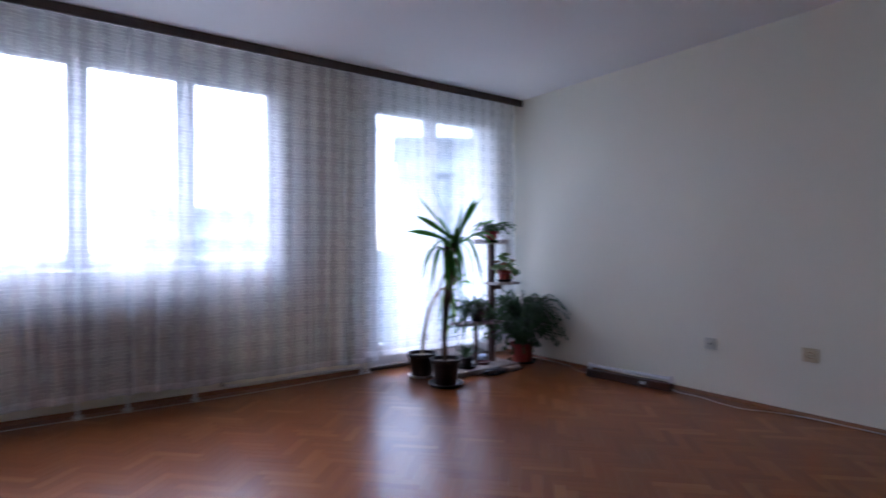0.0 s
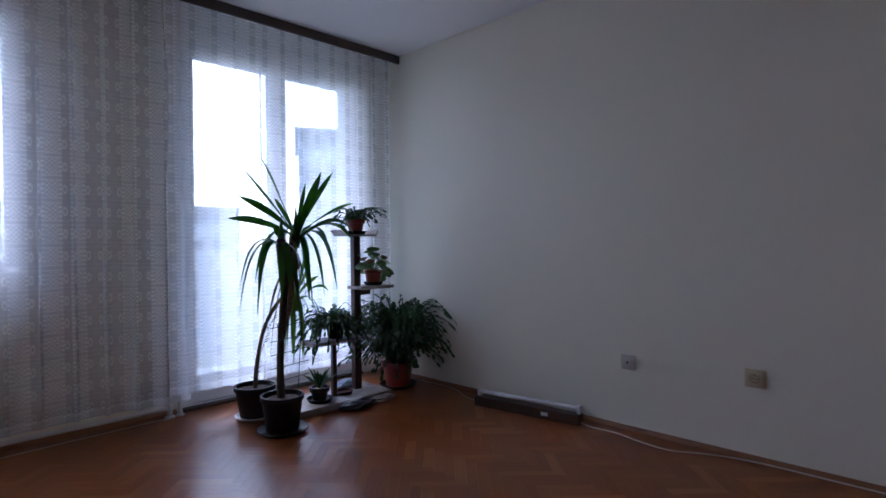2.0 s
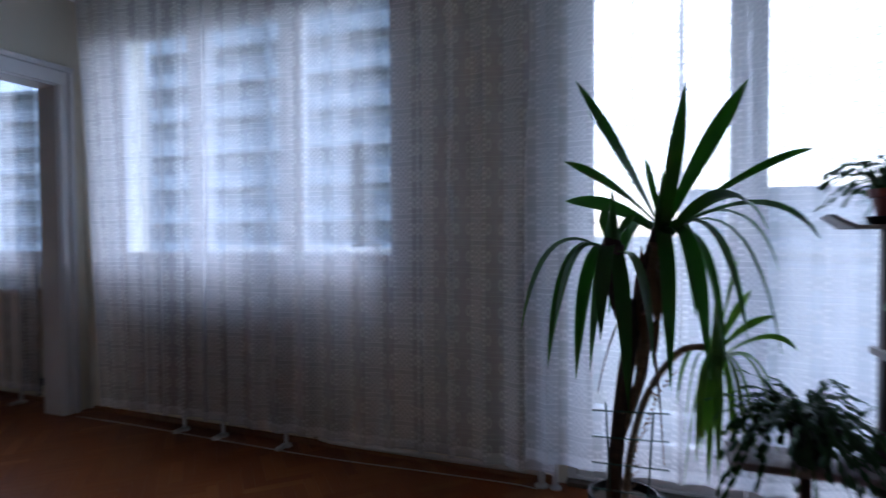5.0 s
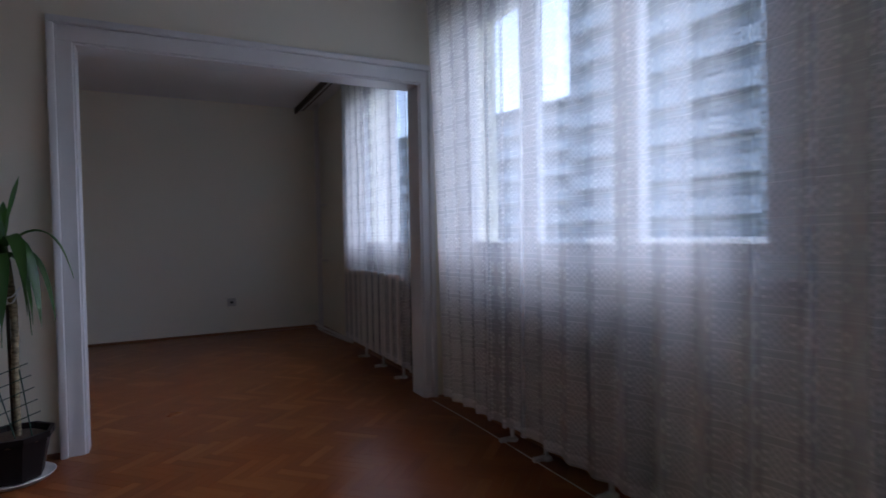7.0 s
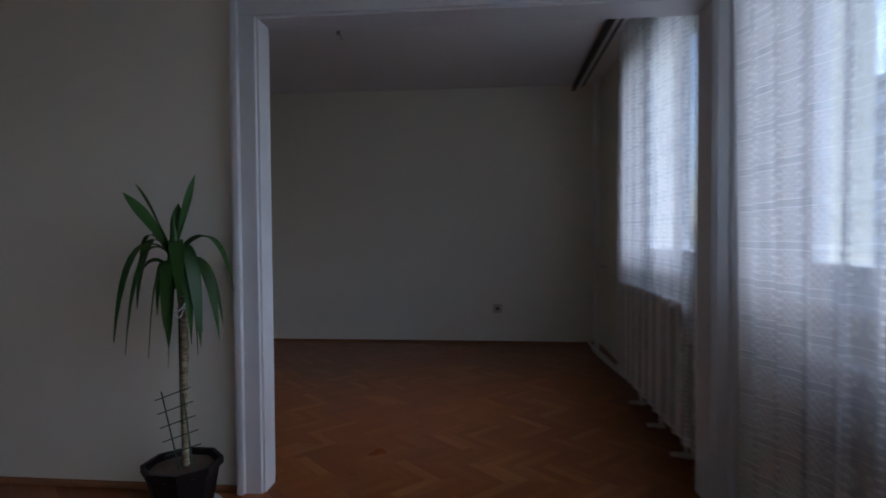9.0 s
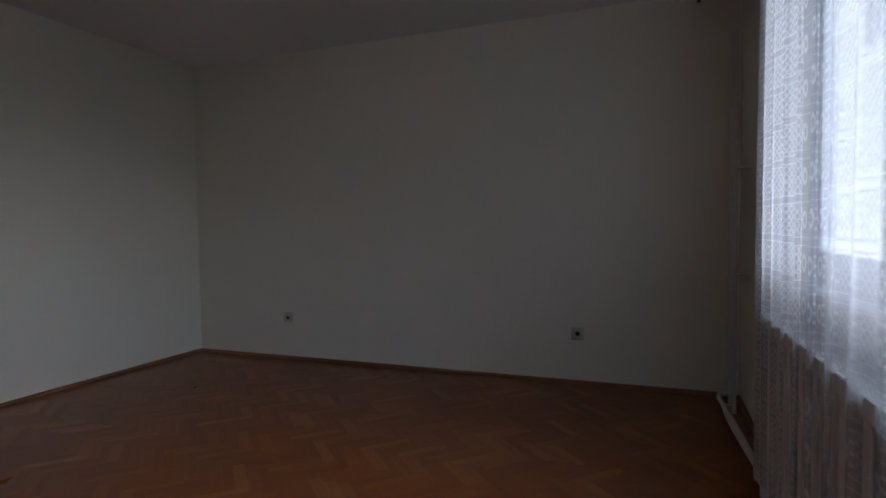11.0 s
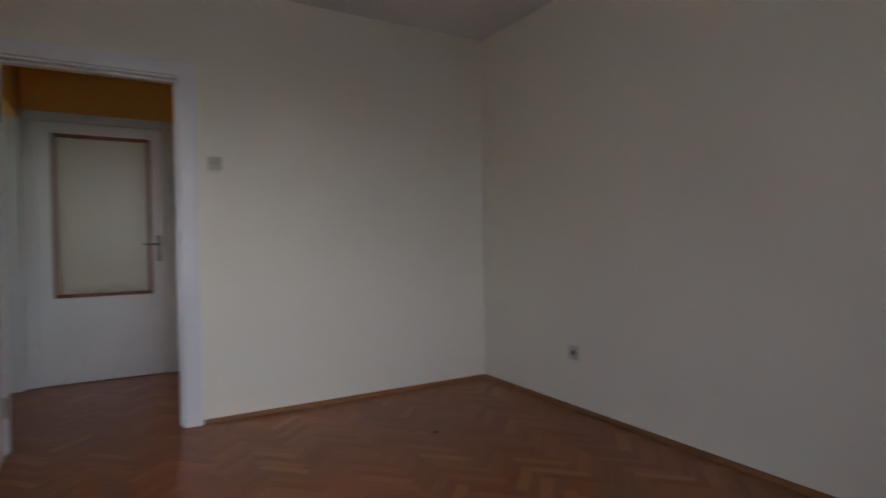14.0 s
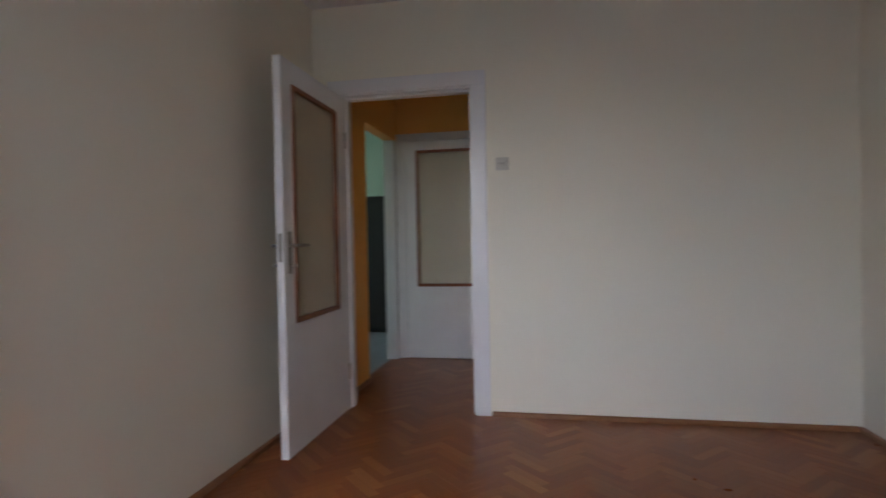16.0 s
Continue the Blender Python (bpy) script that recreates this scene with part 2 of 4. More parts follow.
def lace(name, sheer=0.27, repeat=0.17, reach=0.046):
    """Sheer net with woven lattice bands; its UV is in metres of cloth."""
    m, t, p = material(name)
    t.nodes.remove(p)
    uv = t.nodes.new("ShaderNodeUVMap")
    uv.uv_map = "cloth"
    sp = t.nodes.new("ShaderNodeSeparateXYZ")
    t.links.new(uv.outputs[0], sp.inputs[0])
    u, v = sp.outputs[0], sp.outputs[1]

    def wave(x, period, phase=0.0):
        return math_node(t, "SINE", math_node(t, "MULTIPLY_ADD", x, 2 * math.pi / period, phase))

    def centre(x, period):
        """Distance from the middle of each repeat."""
        return math_node(t, "MULTIPLY", math_node(t, "ABSOLUTE", math_node(t, "SUBTRACT", math_node(t, "FRACT", math_node(t, "DIVIDE", x, period)), 0.5)), period)

    def mul(a, b):
        return math_node(t, "MULTIPLY", a, b)

    row = 0.118
    across, along = centre(u, repeat), centre(v, row)
    open_row = ramp(t, along, 0.046, 0.043)
    band = ramp(t, across, reach + 0.003, reach - 0.003)
    d1 = math_node(t, "ABSOLUTE", math_node(t, "SINE", mul(math_node(t, "ADD", u, v), 135)))
    d2 = math_node(t, "ABSOLUTE", math_node(t, "SINE", mul(math_node(t, "SUBTRACT", u, v), 135)))
    hatch = ramp(t, math_node(t, "MINIMUM", d1, d2), 0.42, 0.16)
    lattice = mul(mul(ramp(t, across, 0.030, 0.027), open_row), hatch)
    ex, ey = math_node(t, "DIVIDE", math_node(t, "SUBTRACT", across, reach + 0.012), 0.010), math_node(t, "DIVIDE", along, 0.024)
    oval = math_node(t, "SQRT", math_node(t, "ADD", mul(ex, ex), mul(ey, ey)))
    rings = ramp(t, math_node(t, "ABSOLUTE", math_node(t, "SUBTRACT", oval, 0.8)), 0.34, 0.15)
    bars = mul(mul(mul(ramp(t, across, 0.030, 0.033), band), open_row), ramp(t, centre(v, row / 5), 0.0052, 0.0034))
    edge = ramp(t, math_node(t, "ABSOLUTE", math_node(t, "SUBTRACT", along, 0.0475)), 0.0024, 0.0012)
    slub_vec = t.nodes.new("ShaderNodeVectorMath")
    slub_vec.operation = "MULTIPLY"
    slub_vec.inputs[1].default_value = (11, 210, 1)
    t.links.new(uv.outputs[0], slub_vec.inputs[0])
    slub = ramp(t, noise_tex(t, slub_vec.outputs[0], 1.0, 3.0, 0.6), 0.46, 0.70)
    yarn = math_node(t, "ADD", math_node(t, "ADD", mul(lattice, 0.75), mul(rings, 0.7)), math_node(t, "ADD", mul(bars, 0.8), mul(mul(edge, math_node(t, "MULTIPLY_ADD", band, 0.55, 0.25)), 1.0)))
    warp = ramp(t, math_node(t, "ABSOLUTE", wave(u, 0.024)), 0.8, 0.97)
    hem = ramp(t, v, 0.05, 0.045)
    a = math_node(t, "ADD", math_node(t, "MULTIPLY_ADD", slub, 0.07, sheer), math_node(t, "MULTIPLY", band, 0.11))
    thick = t.nodes.new("ShaderNodeClamp")
    t.links.new(math_node(t, "ADD", mul(yarn, 0.95), mul(mul(slub, band), 0.12)), thick.inputs[0])
    a = math_node(t, "ADD", a, math_node(t, "MULTIPLY", thick.outputs[0], 0.37))
    a = math_node(t, "ADD", a, math_node(t, "MULTIPLY", warp, 0.04))
    a = math_node(t, "ADD", a, math_node(t, "MULTIPLY", hem, 0.2))
    cl = t.nodes.new("ShaderNodeClamp")
    cl.inputs["Max"].default_value = 0.98
    t.links.new(a, cl.inputs[0])
    di, tl, tr = (t.nodes.new("ShaderNodeBsdf" + k) for k in ("Diffuse", "Translucent", "Transparent"))
    t.links.new(mix_colour(t, thick.outputs[0], (0.94, 0.94, 0.95), (0.92, 0.91, 0.90)), di.inputs[0])
    t.links.new(mix_colour(t, thick.outputs[0], (0.94, 0.94, 0.955), (0.74, 0.72, 0.71)), tl.inputs[0])
    body, mx = t.nodes.new("ShaderNodeMixShader"), t.nodes.new("ShaderNodeMixShader")
    t.links.new(math_node(t, "MULTIPLY_ADD", thick.outputs[0], -0.36, 0.76), body.inputs[0])
    t.links.new(di.outputs[0], body.inputs[1])
    t.links.new(tl.outputs[0], body.inputs[2])
    t.links.new(cl.outputs[0], mx.inputs[0])
    t.links.new(tr.outputs[0], mx.inputs[1])
    t.links.new(body.outputs[0], mx.inputs[2])
    t.links.new(mx.outputs[0], t.nodes["Material Output"].inputs[0])
    return m


lace_mat = lace("white_lace_net")
dense_lace = lace("dense_white_lace_net", 0.42, 0.14, 0.05)

# ---- building helpers ----


def box(bm, x0, x1, y0, y1, z0, z1, bevel=0.0):
    r = bmesh.ops.create_cube(bm, size=1, matrix=Matrix.LocRotScale(((x0 + x1) / 2, (y0 + y1) / 2, (z0 + z1) / 2), None, (abs(x1 - x0), abs(y1 - y0), abs(z1 - z0))))
    if bevel:
        es = {e for v in r["verts"] for e in v.link_edges}
        bmesh.ops.bevel(bm, geom=list(es), offset=bevel, segments=2, affect="EDGES", profile=0.6)
    return bm


def boxes(*rows, bevel=0.0):
    bm = bmesh.new()
    for r in rows:
        box(bm, *r, bevel=bevel)
    return bm


def lathe(profile, seg=28, bm=None, at=(0, 0, 0)):
    """Turns (radius, height) pairs round the z axis."""
    bm = bm or bmesh.new()
    rings = []
    for r, z in profile:
        rings.append([bm.verts.new((at[0] + r * math.cos(2 * math.pi * i / seg), at[1] + r * math.sin(2 * math.pi * i / seg), at[2] + z)) for i in range(seg)])
    for a, b in zip(rings, rings[1:]):
        for i in range(seg):
            bm.faces.new((a[i], a[(i + 1) % seg], b[(i + 1) % seg], b[i]))
    bm.faces.new(rings[0][::-1])
    bm.faces.new(rings[-1])
    return bm


def tube(points, radius, seg=8, bm=None):
    """A round rod along the points; radius may be one for each point."""
    bm = bm or bmesh.new()
    pts = [Vector(p) for p in points]
    rad = radius if isinstance(radius, (list, tuple)) else [radius] * len(pts)
    rings = []
    for i, p in enumerate(pts):
        d = (pts[min(i + 1, len(pts) - 1)] - pts[max(i - 1, 0)]).normalized()
        side = d.cross(Vector((0, 0, 1)) if abs(d.z) < 0.9 else Vector((0, 1, 0))).normalized()
        up = side.cross(d)
        rings.append([bm.verts.new(p + rad[i] * (side * math.cos(2 * math.pi * k / seg) + up * math.sin(2 * math.pi * k / seg))) for k in range(seg)])
    for a, b in zip(rings, rings[1:]):
        for k in range(seg):
            bm.faces.new((a[k], a[(k + 1) % seg], b[(k + 1) % seg], b[k]))
    bm.faces.new(rings[0][::-1])
    bm.faces.new(rings[-1])
    return bm


def bent(points, steps=6):
    """A smooth line through the points."""
    p = [Vector(q) for q in points]
    p = [2 * p[0] - p[1]] + p + [2 * p[-1] - p[-2]]
    out = []
    for i in range(1, len(p) - 2):
        for k in range(steps):
            s = k / steps
            out.append(0.5 * (2 * p[i] + (p[i + 1] - p[i - 1]) * s + (2 * p[i - 1] - 5 * p[i] + 4 * p[i + 1] - p[i + 2]) * s * s + (3 * p[i] - p[i - 1] - 3 * p[i + 1] + p[i + 2]) * s ** 3))
    return out + [p[-2]]


def part(name, bm, mat, parent=None, label="", smooth=False):
    """One mesh object out of a bmesh, under a thing or a part."""
    me = bpy.data.meshes.new(name)
    bmesh.ops.recalc_face_normals(bm, faces=bm.faces)
    bm.to_mesh(me)
    bm.free()
    me.materials.append(mat)
    if smooth:
        me.shade_smooth()
        me.set_sharp_from_angle(angle=radians(38))
    ob = new(name, me)
    if parent:
        ob.parent = parent
    if label:
        ob["label"] = label
    return ob


def thing(name, at, label, category, group="", kind="", turn=0):
    ob = new(name)
    ob.empty_display_size = 0.1
    ob.matrix_world = pose(*at, 0, 0, turn)
    return tagged(ob, label, category, group, kind)


def structure(name, bm, mat, label, category):
    return tagged(part(name, bm, mat), label, category, kind="structure")


# ---- the rooms ----
H = 2.57
XE, XW, YB, YS = 4.65, -3.283, -4.385, -4.95
structure("wall_north", boxes((XW - 0.2, -1.78, 0, 0.3, -0.05, H), (-1.78, -0.30, 0, 0.3, -0.05, 0.90), (-1.78, -0.30, 0, 0.3, 2.42, H), (-0.30, 0.20, 0, 0.3, -0.05, H),
                              (0.20, 2.28, 0, 0.3, -0.05, 0.90), (0.20, 2.28, 0, 0.3, 2.42, H), (2.28, 3.04, 0, 0.3, -0.05, H), (3.04, 4.45, 0, 0.3, 2.42, H),
                              (3.04, 4.45, 0, 0.3, -0.2, -0.001), (4.45, XE + 0.2, 0, 0.3, -0.05, H)), wall_paint, "cream painted outer wall with two windows and a balcony door", "wall")
structure("wall_east", boxes((XE, XE + 0.2, YS - 0.1, 0, -0.05, H)), wall_paint, "plain cream painted plaster wall", "wall")
structure("wall_west", boxes((XW - 0.2, XW, YB - 0.145, 0, -0.05, H)), wall_paint, "plain cream painted plaster wall with two sockets", "wall")
structure("wall_south", boxes((-0.16, XE, YS - 0.1, YS, -0.05, H)), wall_paint, "plain cream painted plaster wall", "wall")
structure("wall_partition", boxes((-0.16, 0, -0.15, 0, -0.05, H), (-0.16, 0, -2.05, -0.15, 2.04, H), (-0.16, 0, YS, -2.05, -0.05, H)), wall_paint, "cream painted partition wall with a wide opening", "wall")
structure("wall_back", boxes((XW, -1.20, YB - 0.145, YB, -0.05, H), (-1.20, -0.34, YB - 0.145, YB, 2.02, H), (-0.34, -0.16, YB - 0.145, YB, -0.05, H)), wall_paint, "cream painted wall with a doorway to the hall", "wall")
structure("ceiling", boxes((XW - 0.2, XE + 0.2, -8.3, 0.3, H, H + 0.12)), ceiling_paint, "plain white painted ceiling", "ceiling")
structure("wall_hall_east", boxes((-0.26, -0.16, -5.10, YB - 0.145, -0.05, H), (-0.26, -0.16, -6.09, -5.10, 2.0, H)), orange_paint, "orange painted hall wall with an open doorway", "wall")
structure("wall_hall_end", boxes((-1.5, -1.22, -6.09, -5.97, -0.05, H), (-1.22, -0.33, -6.09, -5.97, 2.0, H), (-0.33, -0.26, -6.09, -5.97, -0.05, H)), orange_paint, "orange painted hall wall above a glazed door", "wall")
structure("wall_hall_west", boxes((-1.6, -1.5, -6.09, YB - 0.145, -0.05, H)), orange_paint, "plain orange painted hall wall", "wall")
# The east side's opening is added, out of view, to daylight kitchen and hall.
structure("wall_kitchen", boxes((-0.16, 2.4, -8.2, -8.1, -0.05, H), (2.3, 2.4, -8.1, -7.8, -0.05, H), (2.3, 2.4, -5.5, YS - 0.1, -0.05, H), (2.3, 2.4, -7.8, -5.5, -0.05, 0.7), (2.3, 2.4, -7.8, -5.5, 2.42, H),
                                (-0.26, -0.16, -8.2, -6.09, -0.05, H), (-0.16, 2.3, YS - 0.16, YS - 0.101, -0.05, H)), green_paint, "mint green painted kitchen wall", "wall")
# Unseen enclosure added behind the hall door so no daylight brightens its glass.
structure("wall_far_room", boxes((-1.6, -1.5, -8.2, -6.09, -0.05, H), (-1.6, -0.26, -8.3, -8.2, -0.05, H)), wall_paint, "added unseen wall that keeps daylight off the hall door glass", "wall")
structure("floor_far_room", boxes((-1.6, -0.26, -8.3, -6.2, -0.1, -0.002)), tile_grey, "added unseen floor behind the hall door", "floor")
structure("kitchen_door_jamb", boxes((-0.262, -0.158, -6.05, -5.885, 0, 1.998), bevel=0.004), white_gloss, "white painted jamb of the kitchen doorway", "door frame")
structure("floor_kitchen", boxes((-0.26, 2.4, -8.2, -5.05, -0.1, -0.002)), tile_grey, "grey tiled kitchen floor", "floor")
floor = structure("floor", boxes((-0.16, XE + 0.1, YS - 0.05, 0.0, -0.1, -0.014), (XW - 0.1, -0.16, YB - 0.05, 0.0, -0.1, -0.014), (-1.6, -0.26, -6.2, YB - 0.05, -0.1, -0.014)), joint_mat, "brown herringbone oak parquet floor, lacquered and worn", "floor")


def skirting(name, x0, y0, x1, y1, nx, ny):
    """A rounded wooden strip along the foot of a wall; nx, ny points into the room."""
    bm = bmesh.new()
    prof = [(0, 0), (0.020, 0), (0.019, 0.008), (0.014, 0.018), (0.006, 0.024), (0, 0.026)]
    ends = [[bm.verts.new((x + nx * a, y + ny * a, z)) for a, z in prof] for x, y in ((x0, y0), (x1, y1))]
    for i in range(len(prof)):
        j = (i + 1) % len(prof)
        bm.faces.new((ends[0][i], ends[0][j], ends[1][j], ends[1][i]))
    bm.faces.new(ends[0]), bm.faces.new(ends[1][::-1])
    structure(name, bm, skirting_wood, "narrow brown wooden skirting board", "skirting board")


skirting("baseboard_east", XE, YS, XE, -0.02, -1, 0)
skirting("baseboard_south", 0.02, YS, XE - 0.02, YS, 0, 1)
skirting("baseboard_partition", 0, YS + 0.02, 0, -2.125, 1, 0)
skirting("baseboard_partition_west", -0.16, YB + 0.02, -0.16, -2.125, -1, 0)
skirting("baseboard_west", XW, YB, XW, -0.02, 1, 0)
skirting("baseboard_back", XW + 0.02, YB, -1.285, YB, 0, 1)
skirting("baseboard_north", 0.06, 0, 3.0, 0, 0, -1)
skirting("baseboard_north_west", XW + 0.02, 0, -0.18, 0, 0, -1)
skirting("baseboard_hall", -0.26, -5.08, -0.26, YB - 0.15, -1, 0)

# wide opening between the rooms
arch = thing("opening_frame", (0, 0, 0), "white painted wooden lining and moulded casing of a wide opening", "door frame", kind="structure")
part("lining", boxes((-0.165, 0.004, -0.17, -0.15, 0, 2.04), (-0.10, 0.004, -2.05, -2.01, 0, 2.04), (-0.165, -0.10, -2.05, -2.035, 0, 2.04),
                     (-0.165, 0.004, -2.01, -0.17, 2.02, 2.04), (-0.165, -0.10, -2.035, -2.01, 2.02, 2.04)), white_gloss, arch)
for edge_y, x0, x1, x2 in ((-2.02, 0.0, 0.020, 0.042), (-2.045, -0.16, -0.180, -0.202)):
    part("casing", boxes((x0, x1, -0.16, -0.11, 0, 2.03), (x0, x1, -2.09, edge_y, 0, 2.03), (x0, x1, -2.09, -0.11, 2.03, 2.11), bevel=0.003), white_gloss, arch)
    part("outer_moulding", boxes((x0, x2, -0.11, -0.08, 0, 2.11), (x0, x2, -2.122, -2.09, 0, 2.11), (x0, x2, -2.122, -0.08, 2.11, 2.145), bevel=0.008), white_gloss, arch, smooth=True)

# ---- windows and doors ----


def sash(parent, x0, x1, z0, z1, y0=0.03, y1=0.085, stile=0.065, low=0.0, handle=0):
    s = part("sash", boxes((x0, x0 + stile, y0, y1, z0, z1), (x1 - stile, x1, y0, y1, z0, z1), (x0 + stile, x1 - stile, y0, y1, z1 - stile, z1), (x0 + stile, x1 - stile, y0, y1, z0, z0 + max(stile, low)), bevel=0.004), white_gloss, parent)
    pane = part("pane", boxes((x0 + stile - 0.005, x1 - stile + 0.005, y0 + 0.025, y0 + 0.029, z0 + max(stile, low) - 0.005, z1 - stile + 0.005)), glass_mat, s, "clear glass pane")
    pane.visible_shadow = False
    if handle:
        hx = x0 + stile / 2 if handle < 0 else x1 - stile / 2
        zc = (z0 + z1) / 2 if low == 0 else 1.05
        part("handle", tube([(hx, y0 - 0.005, zc), (hx, y0 - 0.04, zc), (hx, y0 - 0.045, zc - 0.03), (hx, y0 - 0.045, zc - 0.11)], 0.008, 8), white_plastic, s, "white lever handle", smooth=True)


def window(name, x0, x1, z0, z1, n, label):
    w = thing(name, (0, 0, 0), label, "window", kind="structure")
    f = 0.05
    part("window_frame", boxes((x0, x0 + f, 0.02, 0.11, z0, z1), (x1 - f, x1, 0.02, 0.11, z0, z1), (x0 + f, x1 - f, 0.02, 0.11, z1 - f, z1), (x0 + f, x1 - f, 0.02, 0.11, z0, z0 + 0.04), bevel=0.003), white_gloss, w)
    part("window_sill", boxes((x0 - 0.05, x1 + 0.05, -0.05, 0.019, z0 - 0.03, z0 + 0.002), bevel=0.006), white_gloss, w)
    part("shutter_box_cover", boxes((x0 - 0.02, x1 + 0.02, -0.012, -0.001, z1 + 0.004, z1 + 0.09), bevel=0.003), white_gloss, w)
    part("outer_sill", boxes((x0 - 0.03, x1 + 0.03, 0.115, 0.36, z0 - 0.03, z0 - 0.008), bevel=0.004), rail_paint, w)
    step = (x1 - x0 - 2 * f) / n
    for i in range(n):
        sash(w, x0 + f + i * step + 0.003, x0 + f + (i + 1) * step - 0.003, z0 + 0.043, z1 - f - 0.003, handle=1 if i % 2 == 0 else -1)
    return w


window("window_1", 0.20, 2.28, 0.90, 2.42, 3, "white three-part window behind a lace curtain")
window("window_2", -1.78, -0.30, 0.90, 2.42, 2, "white two-part window behind a lace curtain")
bd = thing("balcony_door", (0, 0, 0), "white double balcony door with full glass, closed", "door", kind="structure")
part("door_frame", boxes((3.04, 3.08, 0.02, 0.12, 0, 2.42), (4.41, 4.45, 0.02, 0.12, 0, 2.42), (3.08, 4.41, 0.02, 0.12, 2.37, 2.42), (3.08, 4.41, 0.02, 0.12, 0, 0.03), bevel=0.003), white_gloss, bd)
part("shutter_box_cover", boxes((3.02, 4.47, -0.012, -0.001, 2.424, 2.51), bevel=0.003), white_gloss, bd)
sash(bd, 3.083, 3.742, 0.033, 2.367, low=0.18, handle=1)
sash(bd, 3.748, 4.407, 0.033, 2.367, low=0.18)
# Dark strip in place of the shaded gap between door and floor.
part("threshold", boxes((3.04, 4.45, -0.03, 0.019, 0.0, 0.02), bevel=0.004), brass_dark, bd, "dark strip standing for the shaded gap under the door")


def lever(parent, x, y, z, sx, along, mat=chrome):
    """A lever handle on a long plate; sx: the way out of the leaf, along: the way the lever points, both unit vectors."""
    out, al, o = Vector(sx), Vector(along), Vector((x, y, z))
    bm = bmesh.new()
    side = out.cross(Vector((0, 0, 1)))
    a, b = o - side * 0.019 - Vector((0, 0, 0.14)), o + side * 0.019 + out * 0.006 + Vector((0, 0, 0.07))
    box(bm, min(a.x, b.x), max(a.x, b.x), min(a.y, b.y), max(a.y, b.y), a.z, b.z, 0.002)
    pl = part("handle_plate", bm, mat, parent)
    p = [o, o + out * 0.040, o + out * 0.055 + al * 0.02, o + out * 0.055 + al * 0.11]
    part("lever", tube(p, [0.009, 0.009, 0.009, 0.007], 10), mat, pl, "nickel lever", smooth=True)
    k = o - Vector((0, 0, 0.10))
    part("key", tube([k, k + out * 0.03, k + out * 0.032 + al * 0.004, k + out * 0.045 + al * 0.004], [0.003, 0.003, 0.008, 0.008], 8), mat, pl)


def glazed_leaf(parent, width, height, gx0, gx1, gz0, gz1, thick=0.04):
    """A flush leaf from x=0 (hinges) along +x, its face at y=0 and y=-thick, with a large frosted pane set in brown beads."""
    lf = part("leaf", boxes((0, gx0, -thick, 0, 0.008, height), (gx1, width, -thick, 0, 0.008, height), (gx0, gx1, -thick, 0, 0.008, gz0), (gx0, gx1, -thick, 0, gz1, height)), white_gloss, parent)
    part("glass_pane", boxes((gx0, gx1, -thick / 2 - 0.003, -thick / 2 + 0.003, gz0, gz1)), frost_mat, lf, "frosted beige glass pane")
    w = 0.026
    for y0, y1 in ((-0.012, 0.009), (-thick - 0.009, -thick + 0.012)):
        part("glazing_bead", boxes((gx0, gx0 + w, y0, y1, gz0, gz1), (gx1 - w, gx1, y0, y1, gz0, gz1), (gx0 + w, gx1 - w, y0, y1, gz0, gz0 + w), (gx0 + w, gx1 - w, y0, y1, gz1 - w, gz1), bevel=0.003), bead_wood, lf, "brown wooden glazing bead")
    return lf


def casing(parent, x0, x1, top, y, sy, w=0.085, d=0.02):
    part("casing", boxes((x0 - w, x0, y, y + sy * d, 0, top), (x1, x1 + w, y, y + sy * d, 0, top), (x0 - w, x1 + w, y, y + sy * d, top, top + w), bevel=0.004), white_gloss, parent)


# door of the west room, standing open along the partition
df = thing("door_frame_1", (0, 0, 0), "white painted wooden door frame", "door frame", kind="structure")
part("lining", boxes((-1.20, -1.178, YB - 0.147, YB + 0.004, 0, 2.02), (-0.362, -0.34, YB - 0.147, YB + 0.004, 0, 2.02), (-1.178, -0.362, YB - 0.147, YB + 0.004, 2.0, 2.02)), white_gloss, df)
part("door_stop", boxes((-1.178, -1.166, YB - 0.10, YB - 0.045, 0, 1.988), (-0.374, -0.362, YB - 0.10, YB - 0.045, 0, 1.988), (-1.178, -0.362, YB - 0.10, YB - 0.045, 1.988, 2.0)), white_gloss, df)
casing(df, -1.19, -0.35, 2.012, YB, 1)
casing(df, -1.19, -0.35, 2.012, YB - 0.145, -1)
door = thing("door_1", (-0.365, YB + 0.012, 0), "white flush door with a tall frosted pane, standing open", "door", kind="structure", turn=90.5)
lf = glazed_leaf(door, 0.835, 1.99, 0.13, 0.725, 0.665, 1.875)
lever(lf, 0.785, -0.0, 1.06, (0, 1, 0), (-1, 0, 0))
lever(lf, 0.785, -0.04, 1.06, (0, -1, 0), (-1, 0, 0))
part("lock_face", boxes((0.834, 0.837, -0.03, -0.01, 0.98, 1.12)), chrome, lf)
for z in (0.25, 1.72):
    part("hinge", lathe([(0.008, -0.05), (0.009, -0.045), (0.009, 0.045), (0.008, 0.05)], 10, at=(-0.004, 0.006, z)), chrome, door, smooth=True)
